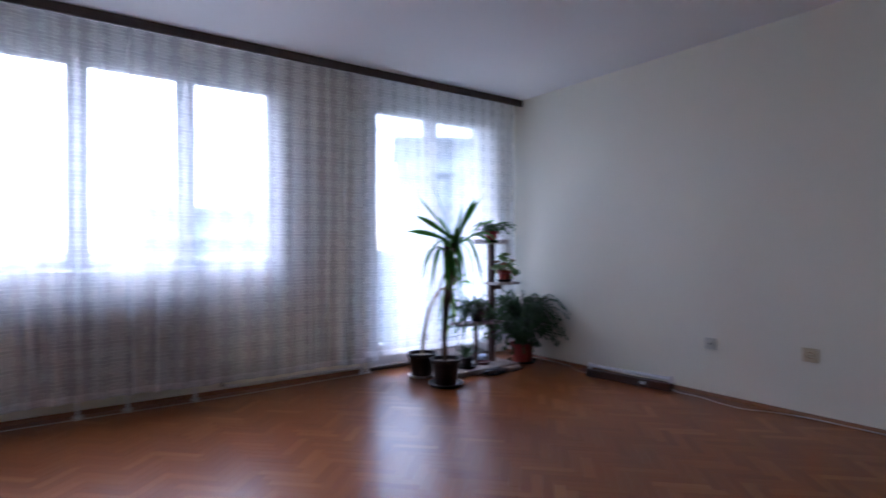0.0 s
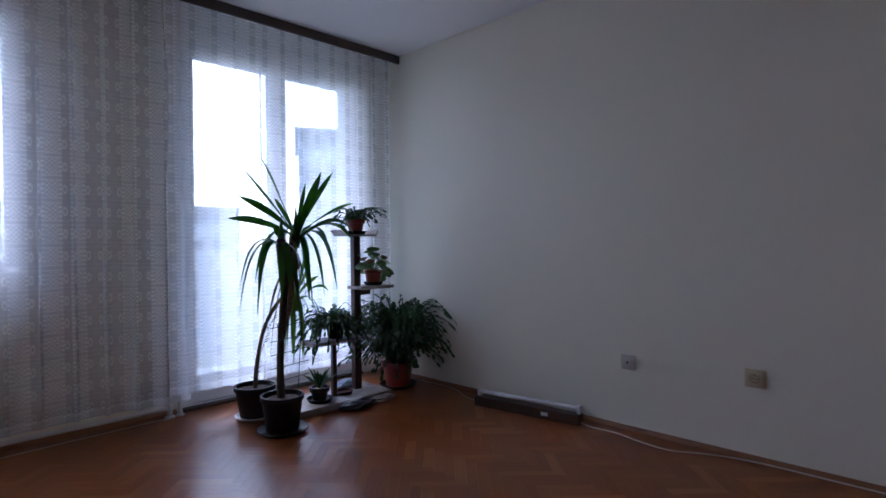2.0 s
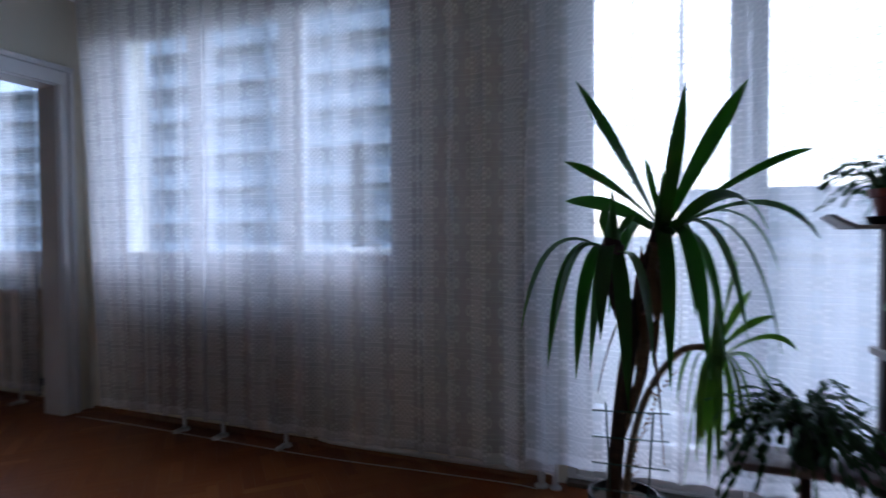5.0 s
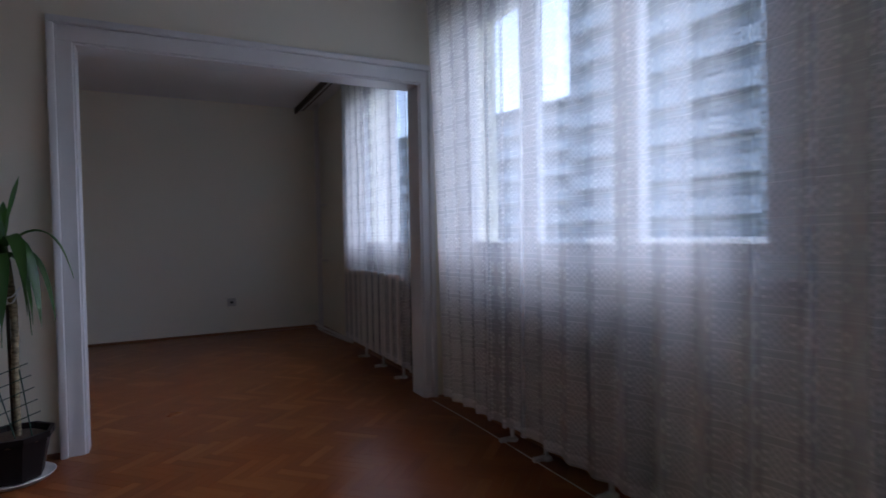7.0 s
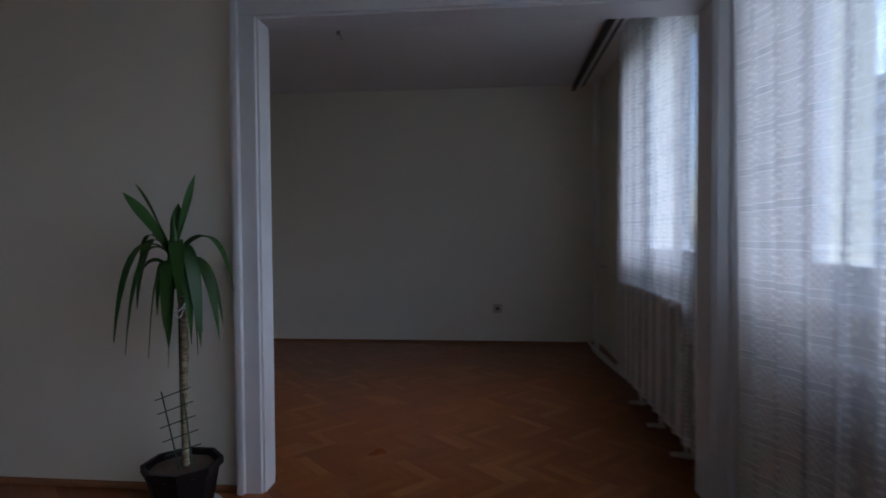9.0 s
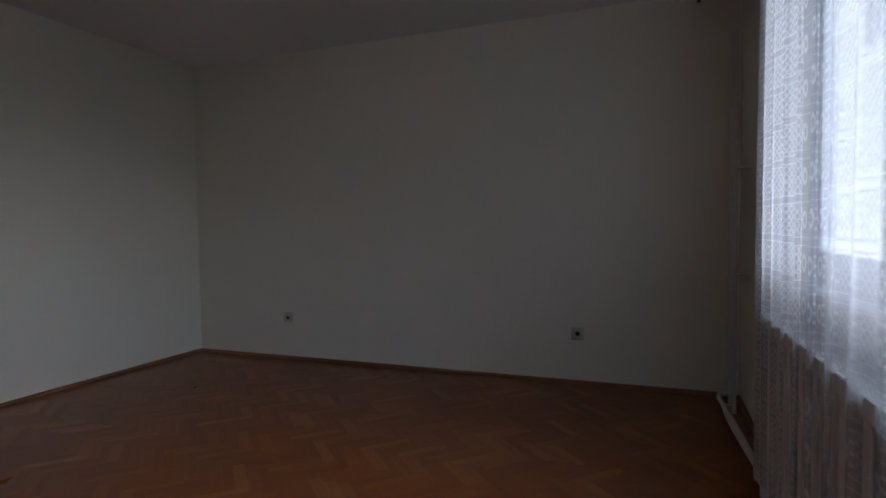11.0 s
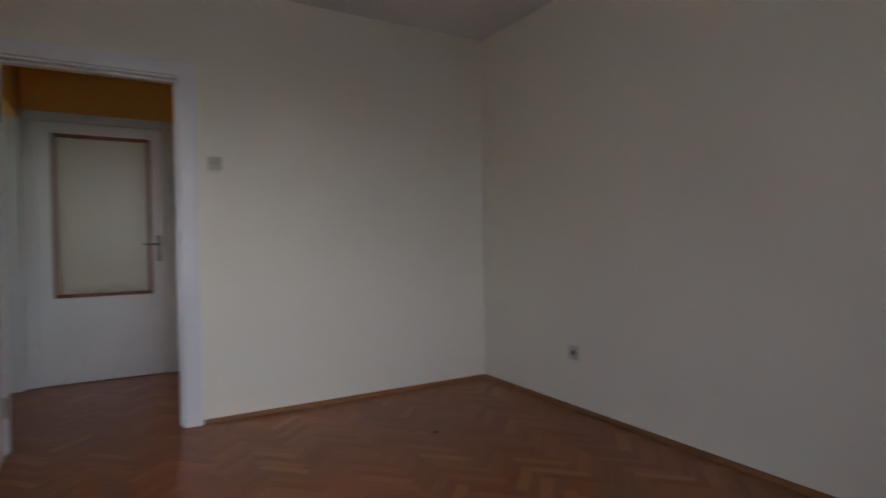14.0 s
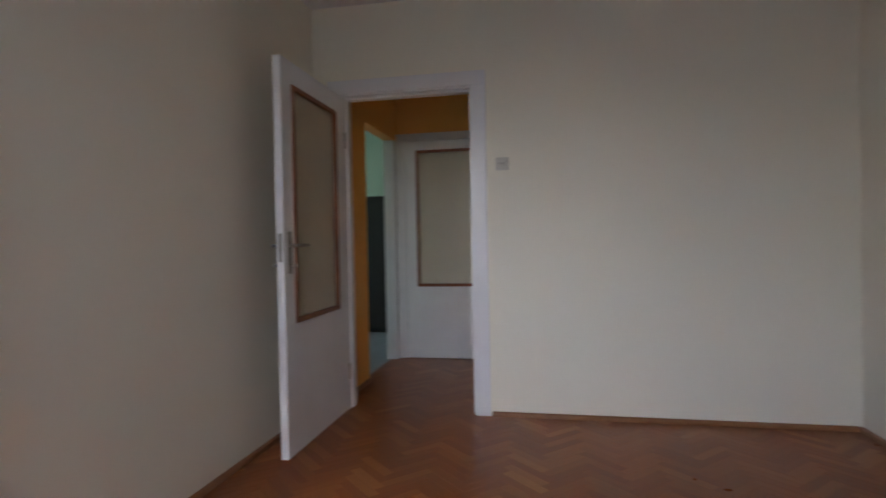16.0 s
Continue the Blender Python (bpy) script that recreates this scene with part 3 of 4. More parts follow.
# closed glazed door at the end of the hall
hf = thing("door_frame_2", (0, 0, 0), "white painted wooden door frame in the hall", "door frame", kind="structure")
part("lining", boxes((-1.22, -1.20, -6.09, -5.965, 0, 2.0), (-0.35, -0.33, -6.09, -5.965, 0, 2.0), (-1.20, -0.35, -6.09, -5.965, 1.985, 2.0)), white_gloss, hf)
part("casing", boxes((-1.30, -1.205, -5.97, -5.95, 0, 1.99), (-0.345, -0.262, -5.97, -5.95, 0, 1.99), (-1.30, -0.262, -5.97, -5.95, 1.99, 2.06), bevel=0.004), white_gloss, hf)
hd = thing("door_2", (-0.352, -5.972, 0), "white flush door with a large frosted pane, closed", "door", kind="structure", turn=180)
lf2 = glazed_leaf(hd, 0.845, 1.98, 0.10, 0.752, 0.660, 1.900)
lever(lf2, 0.802, -0.04, 1.06, (0, -1, 0), (-1, 0, 0))
for z in (0.28, 1.02, 1.72):
    part("hinge", lathe([(0.009, -0.055), (0.011, -0.05), (0.011, 0.05), (0.009, 0.055)], 10, at=(-0.004, -0.048, z)), white_gloss, hd, smooth=True)

# ---- curtains ----


def pelmet(name, x0, x1, y=-0.24):
    p = thing(name, ((x0 + x1) / 2, y, H), "dark brown wooden curtain rail board under the ceiling", "curtain rail", "curtain rails")
    h = (x1 - x0) / 2
    part("front_board", boxes((-h, h, -0.055, -0.033, -0.065, -0.002), bevel=0.004), pelmet_wood, p)
    part("top_board", boxes((-h, h, -0.033, 0.05, -0.022, -0.002)), pelmet_wood, p)
    part("track", boxes((-h + 0.01, h - 0.01, -0.006, 0.018, -0.034, -0.022)), white_plastic, p, "white plastic curtain track")


pelmet("curtain_rail", 0.24, XE - 0.004)
pelmet("curtain_rail", XW + 0.004, -0.205, -0.20)


def curtain(x0, x1, z0, z1, y, seed, mat=lace_mat, label="white lace net curtain hanging in soft folds", drawn=0.0):
    """Pleated net: folds of uneven width that open a little towards the hem; drawn pulls the foot of its first edge aside."""
    rnd = random.Random(seed)
    xs, ph, amp, cloth = [], [], [], []
    step = 0.0065
    n = int((x1 - x0) / step)
    p, c = rnd.random() * 6, rnd.random()
    for i in range(n + 1):
        x = x0 + (x1 - x0) * i / n
        gather = min(1.0, max(0.0, 0.5 + 3.2 * noise.noise((x * 3.1, seed, 0.3))))
        w = 0.155 + 0.05 * noise.noise((x * 2.6, seed, 5))
        a = 0.011 + 0.005 * gather + 0.006 * noise.noise((x * 2.3, seed, 9))
        p += 2 * math.pi * step / w
        xs.append(x + 0.043 * gather * math.sin(p)), ph.append(p + math.pi / 2), amp.append(a)
        if i:
            c += math.hypot(xs[i] - xs[i - 1], a * (math.sin(ph[i]) - math.sin(ph[i - 1])))
        cloth.append(c)
    rows = 22
    bm = bmesh.new()
    uvl = bm.loops.layers.uv.new("cloth")
    grid = []
    for j in range(rows + 1):
        s = j / rows
        line = []
        for i in range(n + 1):
            sway = 0.012 * noise.noise((xs[i] * 1.3, s * 1.6, seed)) + 0.010 * s * noise.noise((xs[i] * 0.7, 3, seed))
            yy = y + amp[i] * (0.55 + 0.6 * s) * math.sin(ph[i] + 0.5 * s * noise.noise((xs[i] * 2, s, seed + 4))) + sway
            xx = xs[i] + 0.010 * s * noise.noise((xs[i] * 3, s * 2, seed + 8)) + drawn * s * max(0.0, 1 - (xs[i] - x0) / 0.7)
            z = z1 + (z0 - z1) * s + (0.012 * noise.noise((xs[i] * 2.2, 1, seed)) * s)
            if j == 0:
                z -= 0.006 * abs(math.sin(ph[i] * 0.5))
            line.append(bm.verts.new((xx - (x0 + x1) / 2, yy - y, z - z1)))
        grid.append(line)
    for j in range(rows):
        for i in range(n):
            f = bm.faces.new((grid[j][i], grid[j][i + 1], grid[j + 1][i + 1], grid[j + 1][i]))
            for lp, (a, b) in zip(f.loops, ((i, j), (i + 1, j), (i + 1, j + 1), (i, j + 1))):
                lp[uvl].uv = (cloth[a], (z1 - z0) * (1 - b / rows))
    cu = thing("net_curtain", ((x0 + x1) / 2, y, z1), label, "curtain", "net curtains")
    part("net", bm, mat, cu, smooth=True)
    hook = boxes((-0.003, 0.003, -0.003, 0.003, -0.01, 0.03))
    first = part("hook", hook, white_plastic, cu)
    k, m = 1, int((x1 - x0) / 0.16)
    first.location = (x0 - (x0 + x1) / 2 + 0.02, 0, 0)
    for k in range(1, m):
        h = new("hook", first.data)
        h.parent = cu
        h.location = ((x1 - x0) * (k / m - 0.5), 0, 0)


curtain(0.25, 2.98, 0.125, 2.532, -0.205, 11, drawn=0.16)
curtain(2.90, 4.60, 0.165, 2.532, -0.215, 23, dense_lace, "dense white lace curtain hanging before the balcony door")
curtain(-1.76, -0.206, 0.115, 2.532, -0.142, 37)

# ---- radiators and pipes ----


def radiator(x0, n, label):
    r = thing("radiator", (x0, -0.085, 0), label, "radiator", "radiators")
    pitch = 0.07
    bm = bmesh.new()
    for y in (-0.045, 0.0, 0.045):
        box(bm, -0.022, 0.022, y - 0.014, y + 0.014, 0.14, 0.74, 0.009)
    box(bm, -0.0345, 0.0345, -0.058, 0.058, 0.725, 0.775, 0.014)
    box(bm, -0.0345, 0.0345, -0.058, 0.058, 0.115, 0.165, 0.014)
    first = part("section", bm, radiator_paint, r, smooth=True)
    first.location.x = pitch / 2
    for i in range(1, n):
        o = new("section", first.data)
        o.parent, o.location.x = r, pitch * (i + 0.5)
    foot = lathe([(0.030, 0), (0.028, 0.012), (0.011, 0.02), (0.011, 0.10), (0.02, 0.118)], 12)
    box(foot, -0.012, 0.012, -0.075, -0.02, 0.0, 0.02, 0.004)
    f1 = part("foot", foot, radiator_paint, r, smooth=True)
    f1.location.x = pitch * 5
    for i in (int(n * 0.58), n - 2):
        o = new("foot", f1.data)
        o.parent, o.location.x = r, pitch * i
    end = pitch * n
    part("valve", lathe([(0.016, 0), (0.016, 0.03), (0.024, 0.034), (0.026, 0.075), (0.018, 0.08)], 12, at=(end + 0.045, 0, 0.10)), black_hole, r, "dark valve cap", smooth=True)
    part("valve_body", tube([(end - 0.01, 0, 0.14), (end + 0.045, 0, 0.14), (end + 0.045, 0, 0.07)], 0.013, 10), chrome, r, smooth=True)
    return r


radiator(0.55, 17, "cream enamelled sectional radiator under the window")
radiator(-1.72, 19, "cream enamelled sectional radiator under the smaller window")
hp = thing("heating_pipe", (1.8, -0.07, 0), "white painted heating pipe along the foot of the wall", "pipe", "heating pipes")
part("floor_pipe", tube(bent([(0.0, -0.01, 0.07), (0.12, 0.0, 0.055), (0.6, 0.0, 0.058), (1.10, 0.0, 0.06), (1.14, 0.0, 0.06)]), 0.013, 10), radiator_paint, hp, smooth=True)
part("riser", tube([(1.14, 0, 0.0), (1.14, 0, 1.2), (1.14, 0, H - 0.002)], 0.016, 10), radiator_paint, hp, smooth=True)
part("riser", tube([(1.20, 0, 0.0), (1.20, 0, 1.2), (1.20, 0, H - 0.002)], 0.013, 10), radiator_paint, hp, smooth=True)
for x, r in ((1.14, 0.03), (1.20, 0.026)):
    part("collar", lathe([(r, 0), (r, 0.006), (r - 0.008, 0.012)], 16, at=(x, 0, 0.002)), radiator_paint, hp, smooth=True)
rp = thing("heating_pipe", (-3.02, -0.075, 0), "white painted heating riser in the corner", "pipe", "heating pipes")
part("riser", tube([(0, 0, 0), (0, 0, 1.3), (0, 0, H - 0.002)], 0.018, 10), radiator_paint, rp, smooth=True)
part("riser", tube([(0.07, 0.005, 0), (0.07, 0.005, 1.3), (0.07, 0.005, H - 0.002)], 0.013, 10), radiator_paint, rp, smooth=True)
part("branch", tube(bent([(0, 0, 0.10), (0.03, -0.07, 0.085), (0.3, -0.05, 0.07), (1.26, -0.01, 0.075)]), 0.013, 10), radiator_paint, rp, smooth=True)
part("branch", tube(bent([(0.07, 0.005, 0.05), (0.1, -0.05, 0.04), (0.5, -0.04, 0.035), (1.2, 0.0, 0.05)]), 0.011, 10), radiator_paint, rp, smooth=True)
for z in (0.79, 1.42):
    part("bracket", boxes((-0.03, 0.12, 0.0, 0.074, z, z + 0.014), bevel=0.003), radiator_paint, rp)
tagged(part("cable_trunking", boxes((1.86, 3.0, -0.012, -0.001, 0.497, 0.513), bevel=0.003), white_plastic), "thin white plastic cable trunking on the wall", "trunking")


def wire(name, pts, r, mat, label, category):
    tagged(part(name, tube(bent(pts), r, 6), mat, smooth=True), label, category)


wire("cable", [(0.10, -0.15, 0.005), (0.6, -0.14, 0.005), (1.3, -0.15, 0.005), (1.9, -0.15, 0.005), (2.4, -0.12, 0.005), (2.8, -0.10, 0.005), (2.93, -0.11, 0.005)], 0.0028, cable_white, "thin white cable lying along the window wall", "cable")
wire("cable", [(4.535, -1.965, 0.02), (4.535, -2.05, 0.006), (4.54, -2.20, 0.006), (4.50, -2.36, 0.006), (4.49, -2.52, 0.006), (4.56, -2.66, 0.006), (4.615, -2.86, 0.006), (4.622, -3.2, 0.006), (4.62, -4.2, 0.006)], 0.0038, cable_white, "loose white cable on the parquet by the wall", "cable")
wire("cable", [(4.455, -1.285, 0.02), (4.50, -1.12, 0.006), (4.60, -0.9, 0.006), (4.61, -0.5, 0.006), (4.60, -0.2, 0.006)], 0.0024, cable_white, "thin white cable along the skirting board", "cable")

# ---- fittings ----


def wall_plate(name, at, turn, size, mat, label, category, kind_of, group=""):
    """A square fitting; its back at y=0 and its face towards -y."""
    p = thing(name, at, label, category, group, turn=turn)
    h = size / 2
    part("plate", boxes((-h, h, -0.010, 0, -h, h), bevel=0.004), mat, p, smooth=True)
    if kind_of == "socket":
        rim = bmesh.new()
        prof = [(0.0165, 0.0), (0.0165, 0.002), (0.015, 0.002), (0.0145, 0.0012), (0.002, 0.001)]
        lathe(prof, 24, rim)
        bmesh.ops.transform(rim, matrix=pose(0, -0.0125, 0, 90, 0, 0), verts=rim.verts)
        well = part("well", rim, mat if mat is beige_plastic else black_hole, p, smooth=True)
        # Brown ring paints the shaded outline of the recessed beige well.
        if mat is beige_plastic:
            ring = lathe([(0.0215, 0.0), (0.0215, 0.0006), (0.019, 0.0006), (0.019, 0.0)], 24)
            bmesh.ops.transform(ring, matrix=pose(0, -0.0124, 0, 90, 0, 0), verts=ring.verts)
            part("rim", ring, bead_wood, p)
        # Pin holes are raised boxes; their inner dark is put into the black colour.
        for x in (-0.0095, 0.0095):
            part("hole", boxes((x - 0.003, x + 0.003, -0.0155, -0.0135, -0.003, 0.003), bevel=0.001), black_hole, well)
        part("collar_ring", boxes((-0.030, 0.030, -0.0125, -0.0095, -0.030, 0.030), bevel=0.0012), mat, p)
        for z in (-0.014, 0.014):
            part("earth_clip", boxes((-0.003, 0.003, -0.0165, -0.012, z - 0.002, z + 0.002)), brass_dark, well)
    elif kind_of == "aerial":
        part("insert", boxes((-0.024, 0.024, -0.014, -0.0095, -0.022, 0.022), bevel=0.003), mat, p, smooth=True)
        o = lathe([(0.006, 0), (0.006, 0.004), (0.003, 0.005)], 14)
        bmesh.ops.transform(o, matrix=pose(0, -0.0135, 0, 90, 0, 0), verts=o.verts)
        part("jack", o, black_hole, p)
    elif kind_of == "switch":
        for z in (-0.012, 0.012):
            part("rocker", boxes((-0.024, 0.024, -0.016, -0.0095, z - 0.0105, z + 0.0105), bevel=0.002), mat, p, smooth=True)
        part("mark", boxes((-0.02, 0.01, -0.0168, -0.016, 0.002, 0.005)), brass_dark, p)


wall_plate("aerial_socket", (XE, -2.222, 0.382), -90, 0.082, switch_plastic, "small white aerial socket on the cream wall", "socket", "aerial")
wall_plate("power_socket", (XE, -2.862, 0.397), -90, 0.088, beige_plastic, "aged beige power socket on the cream wall", "socket", "socket", "power sockets")
wall_plate("power_socket", (XW, -1.0, 0.355), 90, 0.088, switch_plastic, "white power socket with a dark well", "socket", "socket", "power sockets")
wall_plate("power_socket", (XW, -3.415, 0.355), 90, 0.084, switch_plastic, "white power socket with a dark well", "socket", "socket", "power sockets")
wall_plate("light_switch", (-1.369, YB, 1.527), 180, 0.078, switch_plastic, "small white double light switch beside the door", "switch", "switch")

plug = lathe([(0.014, 0.0), (0.014, 0.004), (0.011, 0.007), (0.002, 0.008)], 18)
bmesh.ops.transform(plug, matrix=pose(0, 0, 0, 90, 0, 0), verts=plug.verts)
tagged(part("wall_plug", plug, brass_dark, smooth=True), "small dark round plug on the wall below the trunking", "plug").location = (2.28, -0.001, 0.424)

ch = thing("ceiling_hook", (-1.58, -2.12, H), "small bare lamp hook with cord ends on the ceiling", "lamp hook")
part("rose", lathe([(0.02, -0.002), (0.019, -0.014), (0.008, -0.022)], 14), brass_dark, ch, smooth=True)
part("hook", tube(bent([(0, 0, -0.02), (0.005, 0, -0.045), (0.022, 0, -0.055), (0.03, 0, -0.035)]), 0.003, 6), brass_dark, ch, smooth=True)
part("cord", tube(bent([(0, 0, -0.02), (-0.02, 0.012, -0.05), (-0.012, 0.02, -0.075)]), 0.003, 6), black_hole, ch, smooth=True)

tl = thing("fluorescent_lamp", (4.495, -1.625, 0), "fluorescent tube on a dark brown batten lying on the floor", "lamp", turn=-82.5)
part("batten", boxes((-0.36, 0.36, -0.035, 0.035, 0.0, 0.06), bevel=0.005), stand_wood, tl)
part("tube", tube([(-0.335, 0.01, 0.088), (0.335, 0.01, 0.088)], 0.014, 14), tube_glass, tl, "white glass tube", smooth=True)
for x in (-0.345, 0.345):
    part("holder", boxes((x - 0.011, x + 0.011, -0.006, 0.026, 0.058, 0.108), bevel=0.004), white_plastic, tl)
part("sticker", boxes((0.12, 0.165, -0.0362, -0.0352, 0.022, 0.044)), white_plastic, tl, "small white label")

# ---- plants ----


def pot_profile(r0, r1, h, lip=0.012, wall=0.006):
    return [(r0 - 0.01, 0), (r0, 0.004), (r1 - 0.004, h - 0.03), (r1 - 0.003, h - 0.028), (r1 + lip * 0.5, h - 0.026), (r1 + lip * 0.5, h), (r1 - wall, h), (r1 - wall - 0.006, h - 0.035), (0.002, h - 0.036)]


def saucer_profile(r):
    return [(r * 0.8, 0), (r * 0.84, 0.002), (r, 0.022), (r - 0.004, 0.024), (r * 0.8, 0.006), (0.002, 0.005)]


def soil(r, z, parent, seed):
    bm = lathe([(r, z - 0.01), (r, z), (r * 0.7, z + 0.006), (r * 0.35, z + 0.009), (0.004, z + 0.01)], 22)
    for v in bm.verts:
        v.co.z += 0.006 * noise.noise(v.co * 40 + Vector((seed, 0, 0)))
    part("soil", bm, soil_mat, parent, smooth=True)


def blade(base, ctrl, tip, width, twist=0.0, crease=0.22):
    """A sword leaf along a curve: narrow at the foot, widest past the middle, pointed, with a V-shaped crease and real thickness."""
    bm = bmesh.new()
    a, b, c = Vector(base), Vector(ctrl), Vector(tip)
    n = 11
    rows = []
    for i in range(n + 1):
        s = i / n
        p = a * (1 - s) ** 2 + b * 2 * s * (1 - s) + c * s * s
        d = ((b - a) * (1 - s) + (c - b) * s).normalized()
        side = d.cross(Vector((0, 0, 1)))
        side = side.normalized() if side.length > 0.05 else Vector((1, 0, 0))
        side = Matrix.Rotation(twist * (0.4 + s), 3, d) @ side
        nor = side.cross(d).normalized()
        w = width * (0.34 + 0.66 * math.sin(min(1, s * 1.25 + 0.12) * math.pi * 0.5)) * (1 - max(0, (s - 0.5) / 0.5) ** 2.2) * 0.5 + 0.0006
        th = 0.0012
        rows.append([bm.verts.new(p - side * w + nor * w * crease), bm.verts.new(p + nor * th), bm.verts.new(p + side * w + nor * w * crease), bm.verts.new(p - nor * th)])
    for r, q in zip(rows, rows[1:]):
        for k in range(4):
            bm.faces.new((r[k], r[(k + 1) % 4], q[(k + 1) % 4], q[k]))
    bm.faces.new(rows[0]), bm.faces.new(rows[-1][::-1])
    return bm


def stem(points, r0, r1, seed, mat, parent, rings=True, name="trunk"):
    pts = bent(points, 9)
    rad = []
    for i, p in enumerate(pts):
        s = i / (len(pts) - 1)
        rad.append((r0 + (r1 - r0) * s) * (1 + (0.10 if rings and i % 2 else 0) + 0.10 * noise.noise((s * 9, seed, 0))))
    return part(name, tube(pts, rad, 12), mat, parent, smooth=True)


def leaf_set(parent, crown, right, ahead, rows, mat, seed, width=0.061, name="leaf"):
    """Leaves from a crown: rows of (sideways, deep, up, arch) for each tip."""
    rnd = random.Random(seed)
    c, r, f = Vector(crown), Vector(right), Vector(ahead)
    for a, d, u, arch in rows:
        tip = c + r * a + f * d + Vector((0, 0, u))
        foot = c + r * a * 0.05 + f * d * 0.05 + Vector((0, 0, -0.03 * rnd.random() - (0.02 if u < 0 else 0)))
        mid = c + (r * a + f * d) * (0.5 if arch < 0.06 else 0.72) + Vector((0, 0, max(u, 0) * 0.5 + arch + (0.0 if u > 0 else u * 0.08)))
        lean = rnd.uniform(-0.4, 0.4) if u < 0 else rnd.choice((-1, 1)) * rnd.uniform(0.7, 1.05)
        part(name, blade(foot, mid, tip, width * rnd.uniform(0.82, 1.12), lean), mat, parent, smooth=True)
    part("leaf_heart", tube([c + Vector((0, 0, z)) for z in (-0.10, -0.04, 0.02, 0.08, 0.14)], [0.018, 0.026, 0.020, 0.010, 0.002], 10), mat, parent, smooth=True)


def trellis(parent, x, y, z0, z1, half, n, ang=0.0, lean=0.0):
    """Two coated rods with short rungs that stick out on both sides."""
    u = Vector((math.cos(ang), math.sin(ang), 0))
    for k in (-1, 1):
        a = Vector((x, y, z0)) + u * half * 0.55 * k
        b = Vector((x, y, z1)) + u * (half * 0.9 * k + lean)
        part("trellis_rod", tube([a, (a + b) / 2, b], 0.0028, 6), wire_green, parent, smooth=True)
    for i in range(n):
        z = z0 + (z1 - z0) * (0.28 + 0.68 * i / max(n - 1, 1))
        mid = u * lean * (z - z0) / (z1 - z0)
        a = Vector((x, y, z - 0.012 + lean * 0.2)) + mid - u * half * 1.45
        b = Vector((x, y, z + 0.02 - lean * 0.3)) + mid + u * half * 1.45
        part("trellis_rung", tube([a, b], 0.0024, 6), wire_green, parent)


# tall yucca by the balcony door
RIGHT, AHEAD = Vector((0.944, -0.329, 0)), Vector((0.329, 0.944, 0))
yc = thing("potted_yucca", (3.335, -0.76, 0), "tall yucca with drooping green leaves in a dark brown pot", "potted plant", "yuccas")
part("saucer", lathe(saucer_profile(0.145), 30), dark_pot, yc, "dark plastic saucer", smooth=True)
part("pot", lathe([(r, z + 0.012) for r, z in pot_profile(0.09, 0.116, 0.20)], 30), dark_pot, yc, smooth=True)
soil(0.106, 0.185, yc, 1)
for ob in yc.children:
    ob.location = (-0.04, -0.05, 0)
CROWN = (0.085, -0.01, 1.14)
stem([(-0.045, -0.045, 0.17), (-0.04, -0.035, 0.42), (-0.01, -0.02, 0.70), (0.03, -0.01, 0.95), (0.075, -0.01, 1.12)], 0.021, 0.016, 3, dark_bark, yc)
stem([(-0.03, -0.03, 0.50), (0.03, -0.02, 0.70), (0.045, -0.02, 0.88), (0.065, -0.01, 1.08)], 0.012, 0.018, 5, bark, yc)
leaf_set(yc, CROWN, (1, 0, 0), (0, 1, 0), [
    (-0.236, -0.037, 0.41, 0.01), (0.049, -0.20, 0.335, 0.0), (0.199, -0.093, 0.355, 0.01), (-0.293, 0.115, 0.198, 0.03), (-0.307, 0.229, 0.077, 0.04), (0.213, -0.278, -0.025, 0.15),
    (0.372, -0.027, -0.05, 0.13), (0.31, 0.128, -0.14, 0.14), (0.30, 0.03, -0.36, 0.16), (0.02, -0.14, -0.44, 0.05), (0.11, -0.12, -0.38, 0.08), (0.20, -0.10, -0.30, 0.12),
    (0.10, 0.22, -0.30, 0.12), (-0.16, 0.20, -0.30, 0.12), (0.18, 0.16, -0.44, 0.10)], yucca_leaf, 7, 0.056)
leaf_set(yc, CROWN, (1, 0, 0), (0, 1, 0), [(-0.231, 0.198, 0.373, 0.0), (0.03, -0.06, 0.28, 0.0), (0.34, -0.10, 0.17, 0.08), (-0.05, 0.16, 0.20, 0.06)], yucca_leaf, 8, 0.026, "young_leaf")
OLD = (-0.046, -0.075, 1.085)
stem([(0.0, -0.02, 0.84), (-0.02, -0.05, 0.90), (-0.035, -0.068, 0.98), (-0.046, -0.075, 1.07)], 0.026, 0.031, 19, dark_bark, yc, name="old_trunk")
part("old_trunk_end", tube([Vector(OLD) + Vector((-0.002 * k, 0, z)) for k, z in enumerate((-0.025, -0.008, 0.01, 0.02))], [0.031, 0.028, 0.020, 0.005], 12), dark_bark, yc, smooth=True)
leaf_set(yc, OLD, (1, 0, 0), (0, 1, 0), [
    (-0.255, -0.02, -0.26, 0.13), (-0.20, 0.105, -0.395, 0.12), (-0.16, -0.034, -0.28, 0.10), (-0.05, -0.09, -0.35, 0.05), (0.05, -0.11, -0.44, 0.05), (0.11, -0.07, -0.33, 0.07),
    (-0.11, 0.08, -0.42, 0.08), (-0.02, -0.12, -0.26, 0.06), (0.06, 0.02, 0.07, 0.02), (-0.03, 0.03, 0.09, 0.01)], yucca_leaf, 17, 0.046)
